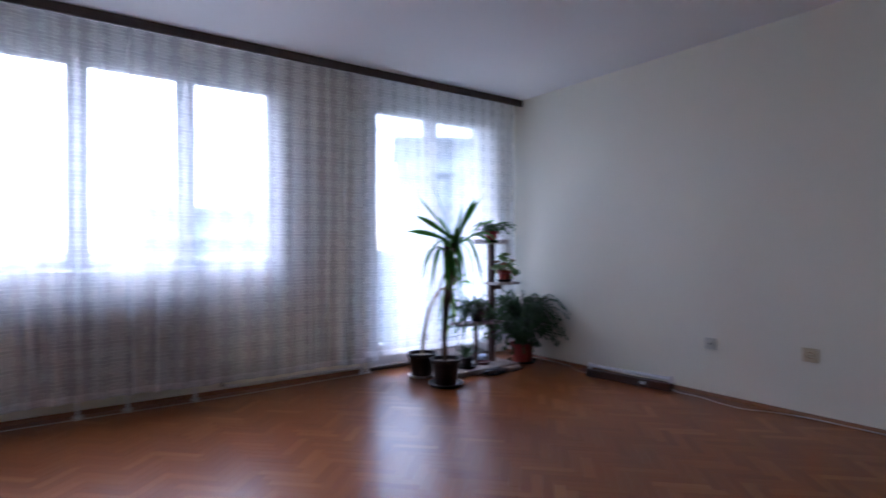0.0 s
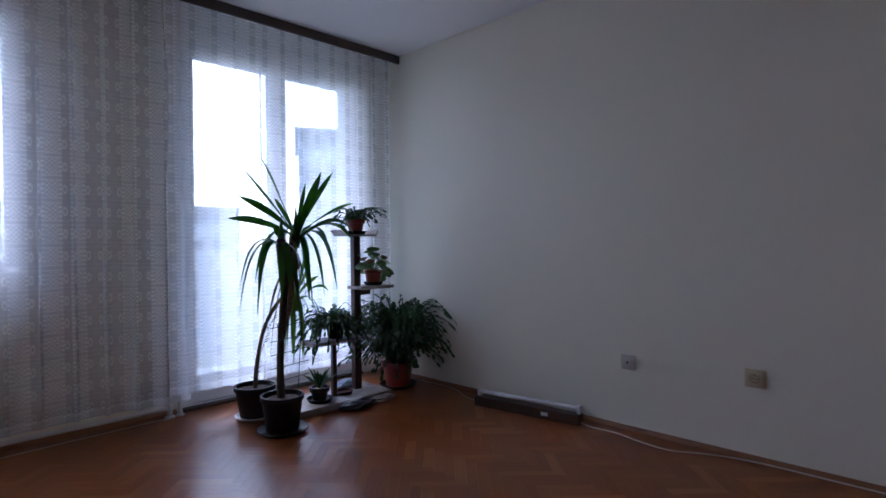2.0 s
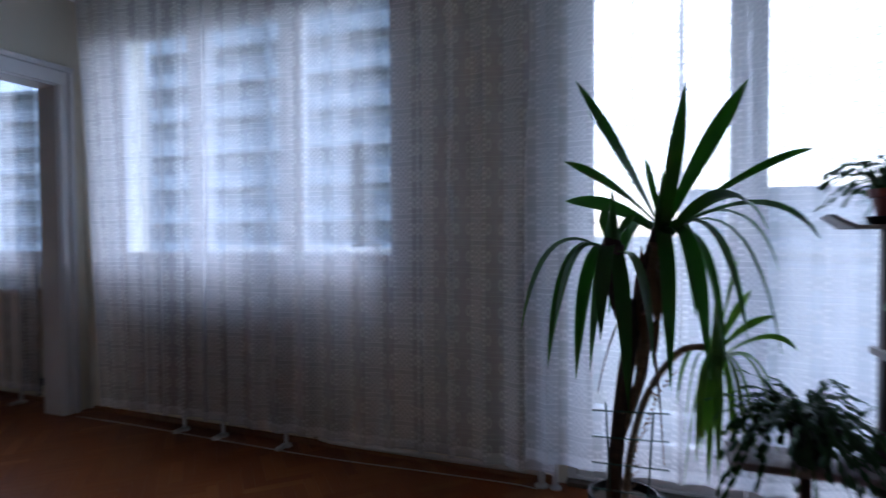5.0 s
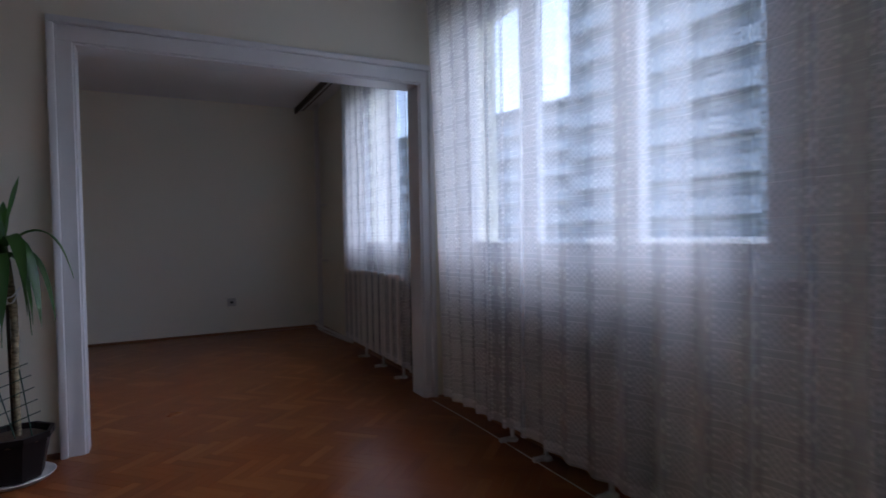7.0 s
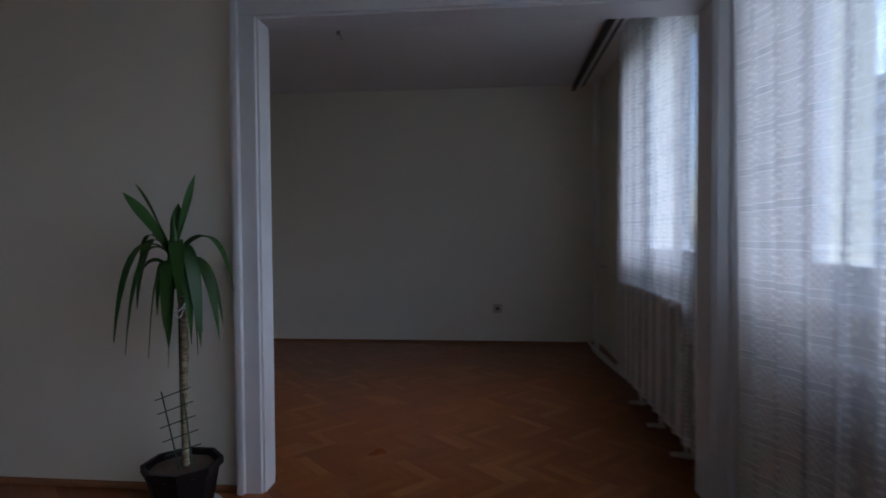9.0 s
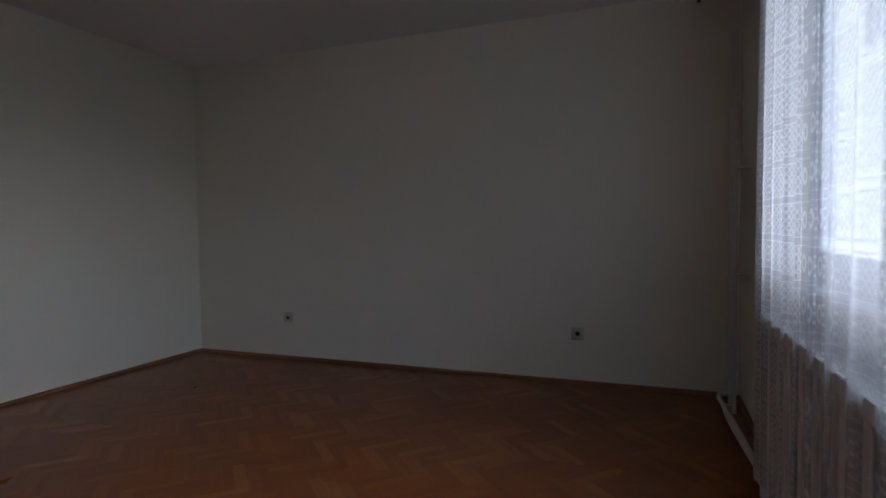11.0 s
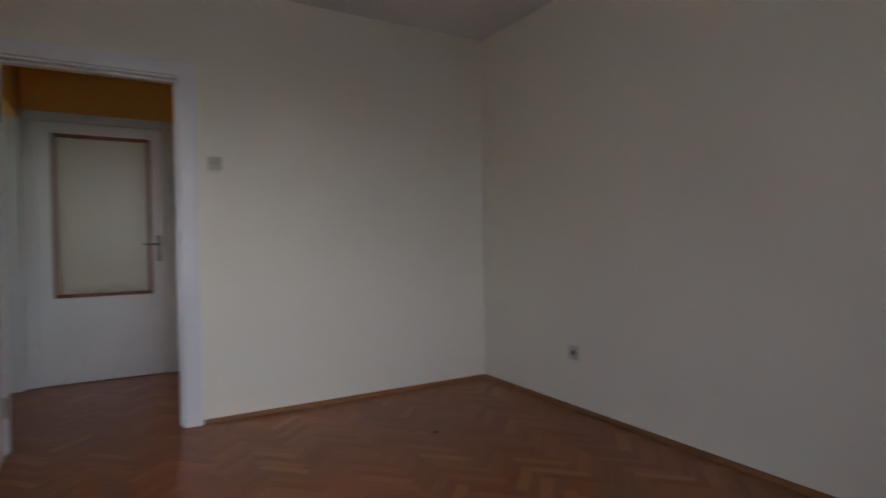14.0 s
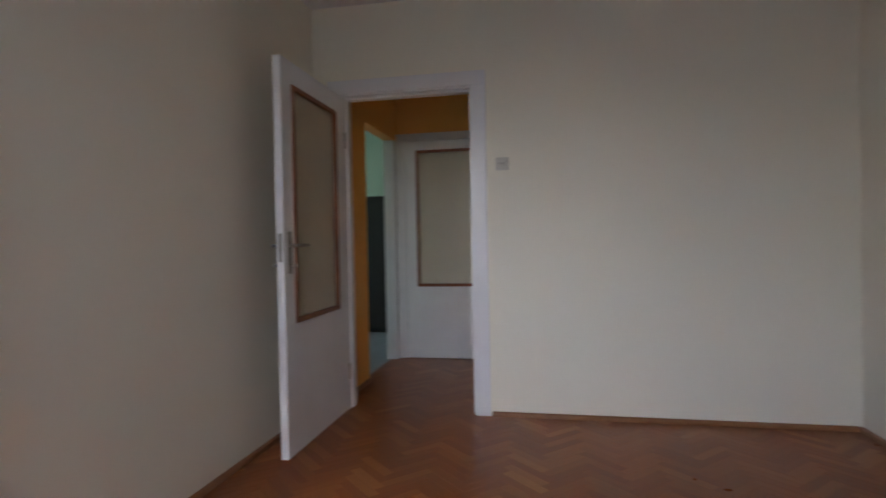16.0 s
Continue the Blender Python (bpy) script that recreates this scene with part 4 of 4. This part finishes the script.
leaf_set(yc, (0.03, -0.01, 0.93), RIGHT, AHEAD, [(-0.07, -0.05, -0.42, 0.02), (0.08, -0.04, -0.46, 0.0), (-0.10, 0.04, -0.50, 0.0), (-0.12, -0.03, -0.30, 0.02)], dry_leaf, 9, 0.020, "dry_leaf")
rs = random.Random(41)
for i in range(12):
    az, z = rs.uniform(0, 6.28), rs.uniform(0.86, 1.08)
    p = Vector((0.045 + 0.03 * (z - 0.9) * 3, -0.01, z))
    o = Vector((math.cos(az), math.sin(az), 0))
    part("dry_leaf", blade(p + o * 0.012, p + o * 0.05 + Vector((0, 0, 0.01)), p + o * rs.uniform(0.03, 0.07) + Vector((0, 0, -rs.uniform(0.10, 0.24))), 0.022, rs.uniform(-0.6, 0.6)), dry_leaf, yc, smooth=True)
trellis(yc, 0.0, -0.07, 0.17, 0.62, 0.075, 5, -0.3)

# thin leaning plant behind it
yb = thing("potted_dracaena", (3.305, -0.455, 0), "leaning dracaena with pale drooping leaves in a brown pot", "potted plant")
part("saucer", lathe(saucer_profile(0.12), 28), white_plastic, yb, "white plastic saucer", smooth=True)
part("pot", lathe([(r, z + 0.012) for r, z in pot_profile(0.088, 0.118, 0.19)], 28), dark_pot, yb, smooth=True)
soil(0.108, 0.175, yb, 2)
st = stem([(0.0, 0, 0.16), (0.02, 0.0, 0.35), (0.07, 0.0, 0.55), (0.17, -0.01, 0.71), (0.27, -0.02, 0.74)], 0.013, 0.010, 8, bark, yb)
rs = random.Random(4)
for i in range(26):
    s = i / 26
    p = Vector((0.01 + 0.10 * s * s + 0.04 * s, 0, 0.2 + 0.44 * s))
    a = rs.uniform(0, 6.28)
    part("leaf_stub", tube([p, p + Vector((math.cos(a) * 0.035, math.sin(a) * 0.035, 0.018))], [0.004, 0.001], 5), dry_leaf, st)
leaf_set(yb, (0.28, -0.02, 0.73), RIGHT, AHEAD, [(-0.09, -0.02, -0.46, 0.05), (0.05, 0.05, -0.44, 0.06), (0.12, 0.02, -0.40, 0.08), (-0.05, 0.06, -0.34, 0.07), (0.18, -0.02, -0.28, 0.10), (0.22, 0.03, 0.02, 0.10), (0.07, -0.03, 0.30, 0.0), (0.10, 0.0, 0.20, 0.02), (0.16, 0.04, 0.12, 0.04), (-0.10, 0.02, -0.30, 0.10), (-0.04, -0.06, -0.36, 0.07), (0.03, -0.08, -0.38, 0.06), (-0.14, 0.06, -0.22, 0.10),
                                                       (0.10, -0.04, -0.34, 0.08), (0.16, 0.08, -0.20, 0.08), (-0.07, 0.10, -0.40, 0.06), (0.0, 0.02, 0.24, 0.0), (-0.02, 0.0, -0.45, 0.05)], pale_leaf, 12, 0.030)

# second yucca beside the wide opening
y2 = thing("potted_yucca", (0.205, -2.262, 0), "yucca with a bare striped stem in a dark eight-sided pot", "potted plant", "yuccas")
part("saucer", lathe(saucer_profile(0.15), 28), white_plastic, y2, "white plastic saucer", smooth=True)
bm8 = lathe([(r, z + 0.01) for r, z in pot_profile(0.105, 0.142, 0.205, 0.02)], 8)
bmesh.ops.rotate(bm8, verts=bm8.verts, cent=(0, 0, 0), matrix=Matrix.Rotation(radians(22.5), 3, "Z"))
part("pot", bm8, dark_pot, y2)
soil(0.128, 0.188, y2, 3)
stem([(0.0, 0.015, 0.17), (0.0, 0.012, 0.45), (-0.005, 0.015, 0.7), (-0.01, 0.0, 0.9), (-0.012, -0.02, 1.05)], 0.013, 0.016, 6, mottled_bark, y2)
stem([(-0.02, -0.005, 0.17), (-0.02, -0.01, 0.5), (-0.022, -0.012, 0.78)], 0.007, 0.007, 2, dark_bark, y2, False, "support_cane")
part("string_tie", tube(bent([(0.02, 0.045, 0.86), (0.022, 0.015, 0.82), (0.02, -0.025, 0.81), (0.02, 0.01, 0.79), (0.022, 0.035, 0.83)]), 0.004, 6), white_plastic, y2, "white string tied round the stem", smooth=True)
leaf_set(y2, (-0.012, -0.025, 1.06), (0, 1, 0), (-1, 0, 0), [
    (0.064, 0.05, 0.295, 0.0), (-0.176, -0.05, 0.22, 0.01), (-0.17, 0.02, 0.26, 0.01), (0.01, 0.02, 0.18, 0.0), (-0.16, 0.02, -0.06, 0.17), (0.27, -0.05, -0.17, 0.19),
    (-0.235, -0.04, -0.37, 0.19), (-0.13, -0.12, -0.40, 0.17), (-0.19, 0.04, -0.25, 0.20), (0.15, -0.08, -0.38, 0.17), (0.11, -0.15, -0.20, 0.15)], yucca_leaf, 15, 0.05)
leaf_set(y2, (-0.012, -0.022, 1.0), (0, 1, 0), (-1, 0, 0), [
    (-0.06, -0.09, -0.36, 0.13), (0.19, -0.02, -0.30, 0.16), (0.17, 0.05, -0.26, 0.15), (0.03, -0.13, -0.24, 0.13), (0.07, 0.07, -0.28, 0.12), (-0.10, -0.14, -0.20, 0.13), (-0.12, 0.06, -0.22, 0.14),
    (0.12, -0.10, -0.30, 0.15), (-0.17, -0.05, -0.26, 0.16), (0.0, -0.06, -0.40, 0.08), (0.10, -0.02, -0.36, 0.12)], yucca_leaf, 25, 0.044)
trellis(y2, 0.045, 0.045, 0.18, 0.50, 0.055, 5, 1.45, -0.06)

# ---- plant stand ----
stand = thing("plant_stand", (4.04, -0.50, 0), "home-made plant stand of reddish wood with three shelves", "plant stand")
part("base_board", boxes((-0.60, 0.16, -0.20, 0.13, 0.0, 0.045), bevel=0.008), plank_mat, stand, "worn marbled base board")
part("post", boxes((-0.028, 0.028, -0.022, 0.022, 0.045, 1.115), bevel=0.004), stand_wood, stand)
part("short_post", boxes((-0.235, -0.205, -0.06, -0.03, 0.045, 0.405), bevel=0.003), stand_wood, stand)
part("low_shelf", boxes((-0.43, 0.03, -0.13, 0.05, 0.405, 0.43), bevel=0.004), plank_mat, stand)
part("middle_shelf", boxes((-0.04, 0.25, -0.12, 0.05, 0.745, 0.768), bevel=0.004), plank_mat, stand)
dish = boxes((-0.12, 0.12, -0.09, 0.09, 1.115, 1.128), bevel=0.005)
for sx in (-1, 1):
    v = [dish.verts.new((sx * x, y, z)) for x, y, z in ((0.115, -0.09, 1.116), (0.165, -0.06, 1.150), (0.165, 0.06, 1.150), (0.115, 0.09, 1.116), (0.110, -0.085, 1.128), (0.158, -0.055, 1.160), (0.158, 0.055, 1.160), (0.110, 0.085, 1.128))]
    for q in ((0, 1, 2, 3), (4, 5, 6, 7), (0, 1, 5, 4), (1, 2, 6, 5), (2, 3, 7, 6), (3, 0, 4, 7)):
        dish.faces.new([v[k] for k in q])
part("top_shelf", dish, plank_mat, stand, "boat-shaped wooden dish shelf")
part("shelf_bracket", boxes((0.03, 0.12, -0.012, 0.012, 0.70, 0.745), bevel=0.003), stand_wood, stand)


def jointed_cactus(parent, at, n, reach, lift, drop, seed, seglen=0.034, width=0.017, mat=None):
    """Arching stems of flat notched joints, joined into one foliage mesh."""
    rnd = random.Random(seed)
    bm = bmesh.new()
    o = Vector(at)
    for k in range(n):
        az = rnd.uniform(0, 2 * math.pi)
        out = Vector((math.cos(az), math.sin(az), 0))
        r, up = reach * rnd.uniform(0.45, 1.05), lift * rnd.uniform(0.3, 1.1)
        dn = drop * rnd.uniform(0.0, 1.0)
        a, b, c = o + out * rnd.uniform(0, 0.05), o + out * r * 0.45 + Vector((0, 0, up * 1.35)), o + out * r + Vector((0, 0, up * 0.7 - dn))
        length = (b - a).length + (c - b).length
        m = max(3, int(length / seglen))
        last = a
        for i in range(1, m + 1):
            s = i / m
            p = a * (1 - s) ** 2 + b * 2 * s * (1 - s) + c * s * s + Vector([rnd.uniform(-0.006, 0.006) for _ in range(3)])
            d = p - last
            if d.length < 1e-4:
                continue
            side = d.cross(Vector((rnd.uniform(-0.7, 0.7), rnd.uniform(-0.7, 0.7), 1))).normalized()
            nor = side.cross(d).normalized() * 0.0018
            w = width * rnd.uniform(0.75, 1.1) * 0.5
            top, low = [], []
            for q, ww in ((0.0, 0.35), (0.28, 0.85), (0.62, 1.0), (0.9, 0.85), (1.05, 0.3)):
                top.append((last + d * q, ww * w))
            ring = [bm.verts.new(p0 + side * ww) for p0, ww in top] + [bm.verts.new(p0 - side * ww) for p0, ww in top[::-1]]
            hi, lo = bm.verts.new(last + d * 0.5 + nor), bm.verts.new(last + d * 0.5 - nor)
            for e in range(len(ring)):
                f = (e + 1) % len(ring)
                bm.faces.new((ring[e], ring[f], hi))
                bm.faces.new((ring[f], ring[e], lo))
            last = p
    return part("foliage", bm, mat or cactus_leaf, parent, smooth=False)


def potted(name, at, r0, r1, h, mat, label, saucer=0.0, saucer_mat=None):
    p = thing(name, at, label, "potted plant")
    z = 0.0
    if saucer:
        part("saucer", lathe(saucer_profile(saucer), 26), saucer_mat or mat, p, smooth=True)
        z = 0.008
    part("pot", lathe([(r, q + z) for r, q in pot_profile(r0, r1, h)], 26), mat, p, smooth=True)
    soil(r1 - 0.010, h - 0.014 + z, p, len(label))
    return p


p3 = potted("potted_cactus", (4.045, -0.50, 1.1285), 0.045, 0.060, 0.095, terracotta, "small holiday cactus in a brown pot on the top shelf", 0.075, dark_pot)
jointed_cactus(p3, (0, 0, 0.09), 60, 0.22, 0.12, 0.10, 21, 0.03, 0.018)
p2 = potted("potted_succulent", (4.165, -0.54, 0.7685), 0.048, 0.062, 0.10, terracotta, "round-leaved succulent in a red pot on the middle shelf", 0.07, dark_pot)
rs = random.Random(31)
for i in range(24):
    az, el = rs.uniform(0, 6.28), rs.uniform(-0.35, 1.1)
    d = Vector((math.cos(az) * math.cos(el), math.sin(az) * math.cos(el), math.sin(el)))
    l = rs.uniform(0.09, 0.21)
    c = Vector((0, 0, 0.10)) + d * l
    bm = tube([(0, 0, 0.09), Vector((0, 0, 0.09)) + d * l * 0.5 + Vector((0, 0, 0.02)), c], 0.003, 5)
    e = bmesh.ops.create_icosphere(bm, subdivisions=2, radius=1.0)
    q = (d + Vector((0, 0, 0.8))).to_track_quat("Z", "Y").to_matrix().to_4x4()
    s = rs.uniform(0.030, 0.048)
    bmesh.ops.transform(bm, matrix=Matrix.Translation(c) @ q @ Matrix.Diagonal((s, s * 0.85, 0.005, 1)), verts=e["verts"])
    part("leaf", bm, succulent_leaf if i % 7 else dry_leaf, p2, smooth=True)
p1 = potted("potted_cactus", (3.835, -0.545, 0.4305), 0.050, 0.066, 0.12, dark_pot, "trailing holiday cactus in a dark pot on the low shelf")
jointed_cactus(p1, (-0.02, 0, 0.11), 120, 0.27, 0.13, 0.26, 22, 0.03, 0.019)
big = potted("potted_cactus", (4.395, -0.53, 0), 0.088, 0.112, 0.175, terracotta, "large bushy holiday cactus in a red pot on the floor", 0.14, dark_pot)
jointed_cactus(big, (0, 0, 0.17), 330, 0.46, 0.50, 0.16, 23, 0.036, 0.022)
al = potted("potted_aloe", (3.685, -0.58, 0.0455), 0.045, 0.058, 0.085, dark_pot, "small aloe in a dark pot on the base board", 0.085, dark_pot)
rs = random.Random(5)
for i in range(15):
    az, el = i * 2.4, rs.uniform(0.5, 1.2)
    d = Vector((math.cos(az) * math.cos(el), math.sin(az) * math.cos(el), math.sin(el)))
    l = rs.uniform(0.10, 0.15)
    part("leaf", blade((0, 0, 0.08), Vector((0, 0, 0.09)) + d * l * 0.5, Vector((0, 0, 0.08)) + d * l + Vector((0, 0, 0.015)), 0.026, 0, 0.5), cactus_leaf, al, smooth=True)
tagged(part("plant_saucer", lathe(saucer_profile(0.062), 24), saucer_red, smooth=True), "empty dark red plastic saucer on the base board", "saucer").location = (3.90, -0.545, 0.0455)


def crumple(name, at, size, mat, label, category, seed):
    bm = bmesh.new()
    bmesh.ops.create_icosphere(bm, subdivisions=4, radius=1.0)
    for v in bm.verts:
        n = v.co.normalized()
        k = 1 + 0.35 * noise.noise(n * 2.3 + Vector((seed, 0, 0))) + 0.16 * abs(noise.noise(n * 6 + Vector((0, seed, 0))))
        v.co = Vector((n.x * size[0] * k, n.y * size[1] * k, max(0, size[2] * (0.7 + n.z * k))))
    ob = part(name, bm, mat, smooth=True)
    ob.location = at
    tagged(ob, label, category)


crumple("cloth", (4.02, -0.40, 0.0455), (0.07, 0.035, 0.03), cloth_blue, "crumpled pale blue cloth on the base board", "cloth", 3)
crumple("plastic_bag", (3.86, -0.76, 0.0), (0.12, 0.045, 0.032), bag_dark, "crumpled dark plastic bag on the floor", "bag", 8)
crumple("plastic_bag", (4.08, -0.74, 0.0), (0.10, 0.04, 0.022), plank_mat, "crumpled pale plastic bag on the floor", "bag", 14)

# ---- kitchen beyond the hall ----
kc = thing("tall_cabinet", (0.32, -7.42, 0), "dark brown tall narrow cabinet against the green wall", "cabinet")
part("body", boxes((-0.10, 0.28, -0.25, 0.12, 0.06, 1.62), bevel=0.005), cabinet_dark, kc)
part("door", boxes((-0.095, 0.275, 0.121, 0.139, 0.08, 1.60), bevel=0.004), cabinet_dark, kc)
part("plinth", boxes((-0.09, 0.27, -0.24, 0.10, 0.0, 0.06)), black_hole, kc)

# ---- outside ----
GZ = -6.5
tagged(part("ground", boxes((-900, 900, -900, 1500, GZ - 1, GZ)), grass_mat), "winter grass between the apartment blocks", "ground", kind="structure")
tagged(part("balcony_slab", boxes((-0.2, 5.4, 0.30, 1.45, -0.24, -0.06), bevel=0.01), concrete), "grey concrete balcony slab outside the glass door", "balcony", kind="structure")
# Unseen slab, added to keep high daylight off the door curtain and floor.
tagged(part("balcony_slab_above", boxes((2.5, 5.4, 0.30, 1.45, 2.74, 2.90), bevel=0.01), concrete), "added concrete slab, out of view, that shades the balcony door", "balcony", kind="structure")
br = thing("balcony_railing", (2.6, 1.38, -0.06), "white painted metal balcony railing with pale panels", "railing")
part("top_rail", tube([(-2.75, 0, 1.05), (2.75, 0, 1.05)], 0.022, 10), rail_paint, br, smooth=True)
part("second_rail", tube([(-2.75, 0, 0.94), (2.75, 0, 0.94)], 0.012, 8), rail_paint, br, smooth=True)
part("bottom_rail", tube([(-2.75, 0, 0.10), (2.75, 0, 0.10)], 0.012, 8), rail_paint, br, smooth=True)
for i in range(5):
    part("panel", boxes((-2.74 + i * 1.1, -1.66 + i * 1.1, 0.012, 0.030, 0.10, 0.97), bevel=0.004), panel_paint, br, "pale blue-grey infill panel")
bar = part("bar", tube([(0, 0, 0.0), (0, 0, 1.04)], 0.009, 6), rail_paint, br, smooth=True)
bar.location.x = -2.75
for i in range(1, 45):
    o = new("bar", bar.data)
    o.parent, o.location.x = br, -2.75 + i * 0.125


def block(name, at, w, d, floors, bays, label, turn=0):
    """An apartment house whose front looks along -y: a recessed wall, a white balcony band on each storey, dividing fins, and each window with its pane."""
    b = thing(name, at, label, "apartment building", turn=turn)
    h = floors * 2.9
    part("wall", boxes((-w / 2, w / 2, 0.3, d, 0, h), bevel=0.05), recess_mat, b)
    part("roof", boxes((-w / 2 - 0.4, w / 2 + 0.4, -1.2, d + 0.4, h, h + 0.45), bevel=0.05), concrete, b)
    pitch = w / bays
    band = part("balcony", boxes((-w / 2, w / 2, -1.1, 0.3, 0, 0.18), (-w / 2, w / 2, -1.1, -1.0, 0.18, 1.25)), facade_light, b, "white continuous balcony front")
    fin = part("fin", boxes((-0.12, 0.12, -1.1, 0.3, 0, h)), facade_light, b, "white dividing wall")
    win = part("window", boxes((-0.95, -0.85, 0.2, 0.3, 0, 1.6), (0.85, 0.95, 0.2, 0.3, 0, 1.6), (-0.85, 0.85, 0.2, 0.3, 1.5, 1.6), (-0.85, 0.85, 0.2, 0.3, 0, 0.1), (-0.04, 0.04, 0.2, 0.3, 0.1, 1.5)), rail_paint, b)
    pane = part("pane", boxes((-0.85, 0.85, 0.24, 0.29, 0.1, 1.5)), far_glass, win)
    fin.location.x = -w / 2
    for i in range(1, bays // 2 + 1):
        o = new("fin", fin.data)
        o.parent, o.location.x = b, -w / 2 + 2 * i * pitch
    for f in range(floors):
        if f:
            o = new("balcony", band.data)
            o.parent, o.location.z = b, f * 2.9
        for i in range(bays):
            at_bay = (-w / 2 + (i + 0.5) * pitch, 0, f * 2.9 + 0.95)
            if f == 0 and i == 0:
                win.location = at_bay
                continue
            o = new("window", win.data)
            o.parent, o.location = b, at_bay
            g = new("pane", pane.data)
            g.parent = o
    return b


block("apartment_building", (-26, 35, GZ), 24, 12, 11, 8, "tall pale apartment block across the yard", 4)
block("apartment_building", (-64, 38, GZ), 34, 12, 8, 10, "pale apartment block farther along the yard", 14)
block("apartment_building", (19, 60, GZ), 24, 12, 4, 8, "low pale apartment block at the far side", 4)
block("apartment_building", (38, 34, GZ), 24, 12, 6, 8, "pale apartment block beyond the balcony", -30)


def conifer(at, h, r, seed, label):
    rnd = random.Random(seed)
    t = thing("conifer_tree", at, label, "tree", "conifers")
    part("trunk", tube([(0, 0, 0), (0.05, 0, h * 0.5), (0, 0.03, h)], [0.16, 0.10, 0.02], 10), tree_bark, t, smooth=True)
    bm, lb = bmesh.new(), bmesh.new()
    for i in range(170):
        s = (i / 170) ** 0.9
        z = h * (0.12 + 0.86 * s)
        az = i * 2.399 + rnd.uniform(-0.3, 0.3)
        l = r * (1 - s) * rnd.uniform(0.6, 1.15) + 0.15
        a, b = Vector((0, 0, z)), Vector((math.cos(az) * l, math.sin(az) * l, z - l * rnd.uniform(0.1, 0.45)))
        tube([a, b], [0.02, 0.005], 4, lb)
        for k in range(14):
            q = a.lerp(b, rnd.uniform(0.2, 1.0))
            d = Vector((rnd.uniform(-1, 1), rnd.uniform(-1, 1), rnd.uniform(-0.7, 0.4))).normalized() * rnd.uniform(0.12, 0.3)
            sd = d.cross(Vector((rnd.uniform(-1, 1), rnd.uniform(-1, 1), 1))).normalized() * 0.05
            v = [bm.verts.new(q - sd), bm.verts.new(q + sd), bm.verts.new(q + d + sd * 0.2)]
            bm.faces.new(v)
    part("limbs", lb, tree_bark, t)
    part("crown", bm, needle_mat, t)


conifer((-4.6, 11.5, GZ), 10.5, 2.1, 3, "dark green conifer in the yard outside the window")
conifer((11.8, 11.5, GZ), 8.6, 2.0, 6, "dark green conifer in the yard beyond the balcony")

# ---- herringbone parquet, block by block ----
BW, BL, NB = 0.05, 0.25, 5


def block_geometry(bm, uvl, m):
    """One block with a fine bevelled edge."""
    x, y, c = BL / 2 - 0.0002, BW / 2 - 0.0002, 0.0004
    low = [bm.verts.new(m @ Vector(p)) for p in ((-x, -y, -0.013), (x, -y, -0.013), (x, y, -0.013), (-x, y, -0.013))]
    mid = [bm.verts.new(m @ Vector(p)) for p in ((-x, -y, -c), (x, -y, -c), (x, y, -c), (-x, y, -c))]
    top = [bm.verts.new(m @ Vector(p)) for p in ((-x + c, -y + c, 0), (x - c, -y + c, 0), (x - c, y - c, 0), (-x + c, y - c, 0))]
    flat = ((-x, -y), (x, -y), (x, y), (-x, y))
    for k in range(4):
        j = (k + 1) % 4
        for a, b in ((low, mid), (mid, top)):
            f = bm.faces.new((a[k], a[j], b[j], b[k]))
            for lp, q in zip(f.loops, (flat[k], flat[j], flat[j], flat[k])):
                lp[uvl].uv = q
    f = bm.faces.new(top)
    for lp, q in zip(f.loops, flat):
        lp[uvl].uv = q


def on_floor(x, y):
    return (XW - 0.14 < x < XE + 0.14 and YS - 0.08 < y < 0.14 and not (x < -0.2 and y < YB - 0.10)) or (-1.55 < x < -0.22 and -6.05 < y <= YB - 0.10)


single = bpy.data.meshes.new("parquet_block")
sb = bmesh.new()
block_geometry(sb, sb.loops.layers.uv.new("grain"), Matrix())
sb.to_mesh(single)
sb.free()
single.materials.append(parquet_single)
field = bmesh.new()
fuv = field.loops.layers.uv.new("grain")
rq = random.Random(77)
count = 0
span = int(9.5 / BW)
for a in range(-span, span):
    for b in range(-span, span):
        s = (a - b) % (2 * NB)
        if s == 0:
            u, v, turn = (a + NB / 2) * BW, (b + 0.5) * BW, 45
        elif s == 2 * NB - 1:
            u, v, turn = (a + 0.5) * BW, (b + NB / 2) * BW, 135
        else:
            continue
        x, y = (u - v) * math.sqrt(0.5), (u + v) * math.sqrt(0.5) - 2.5
        if not on_floor(x, y):
            continue
        m = pose(x, y, rq.uniform(-0.00015, 0.0), 0, 0, turn)
        if -0.3 < x < 2.35 and -1.85 < y < -0.45 and count < 300:
            ob = new("parquet_block", single)
            ob.parent, ob.matrix_world = floor, m
            count += 1
        else:
            block_geometry(field, fuv, m)
me = bpy.data.meshes.new("parquet_field")
field.to_mesh(me)
field.free()
me.materials.append(parquet_joined)
fo = new("parquet_field", me)
fo.parent = floor
tagged(fo, kind="stuff")
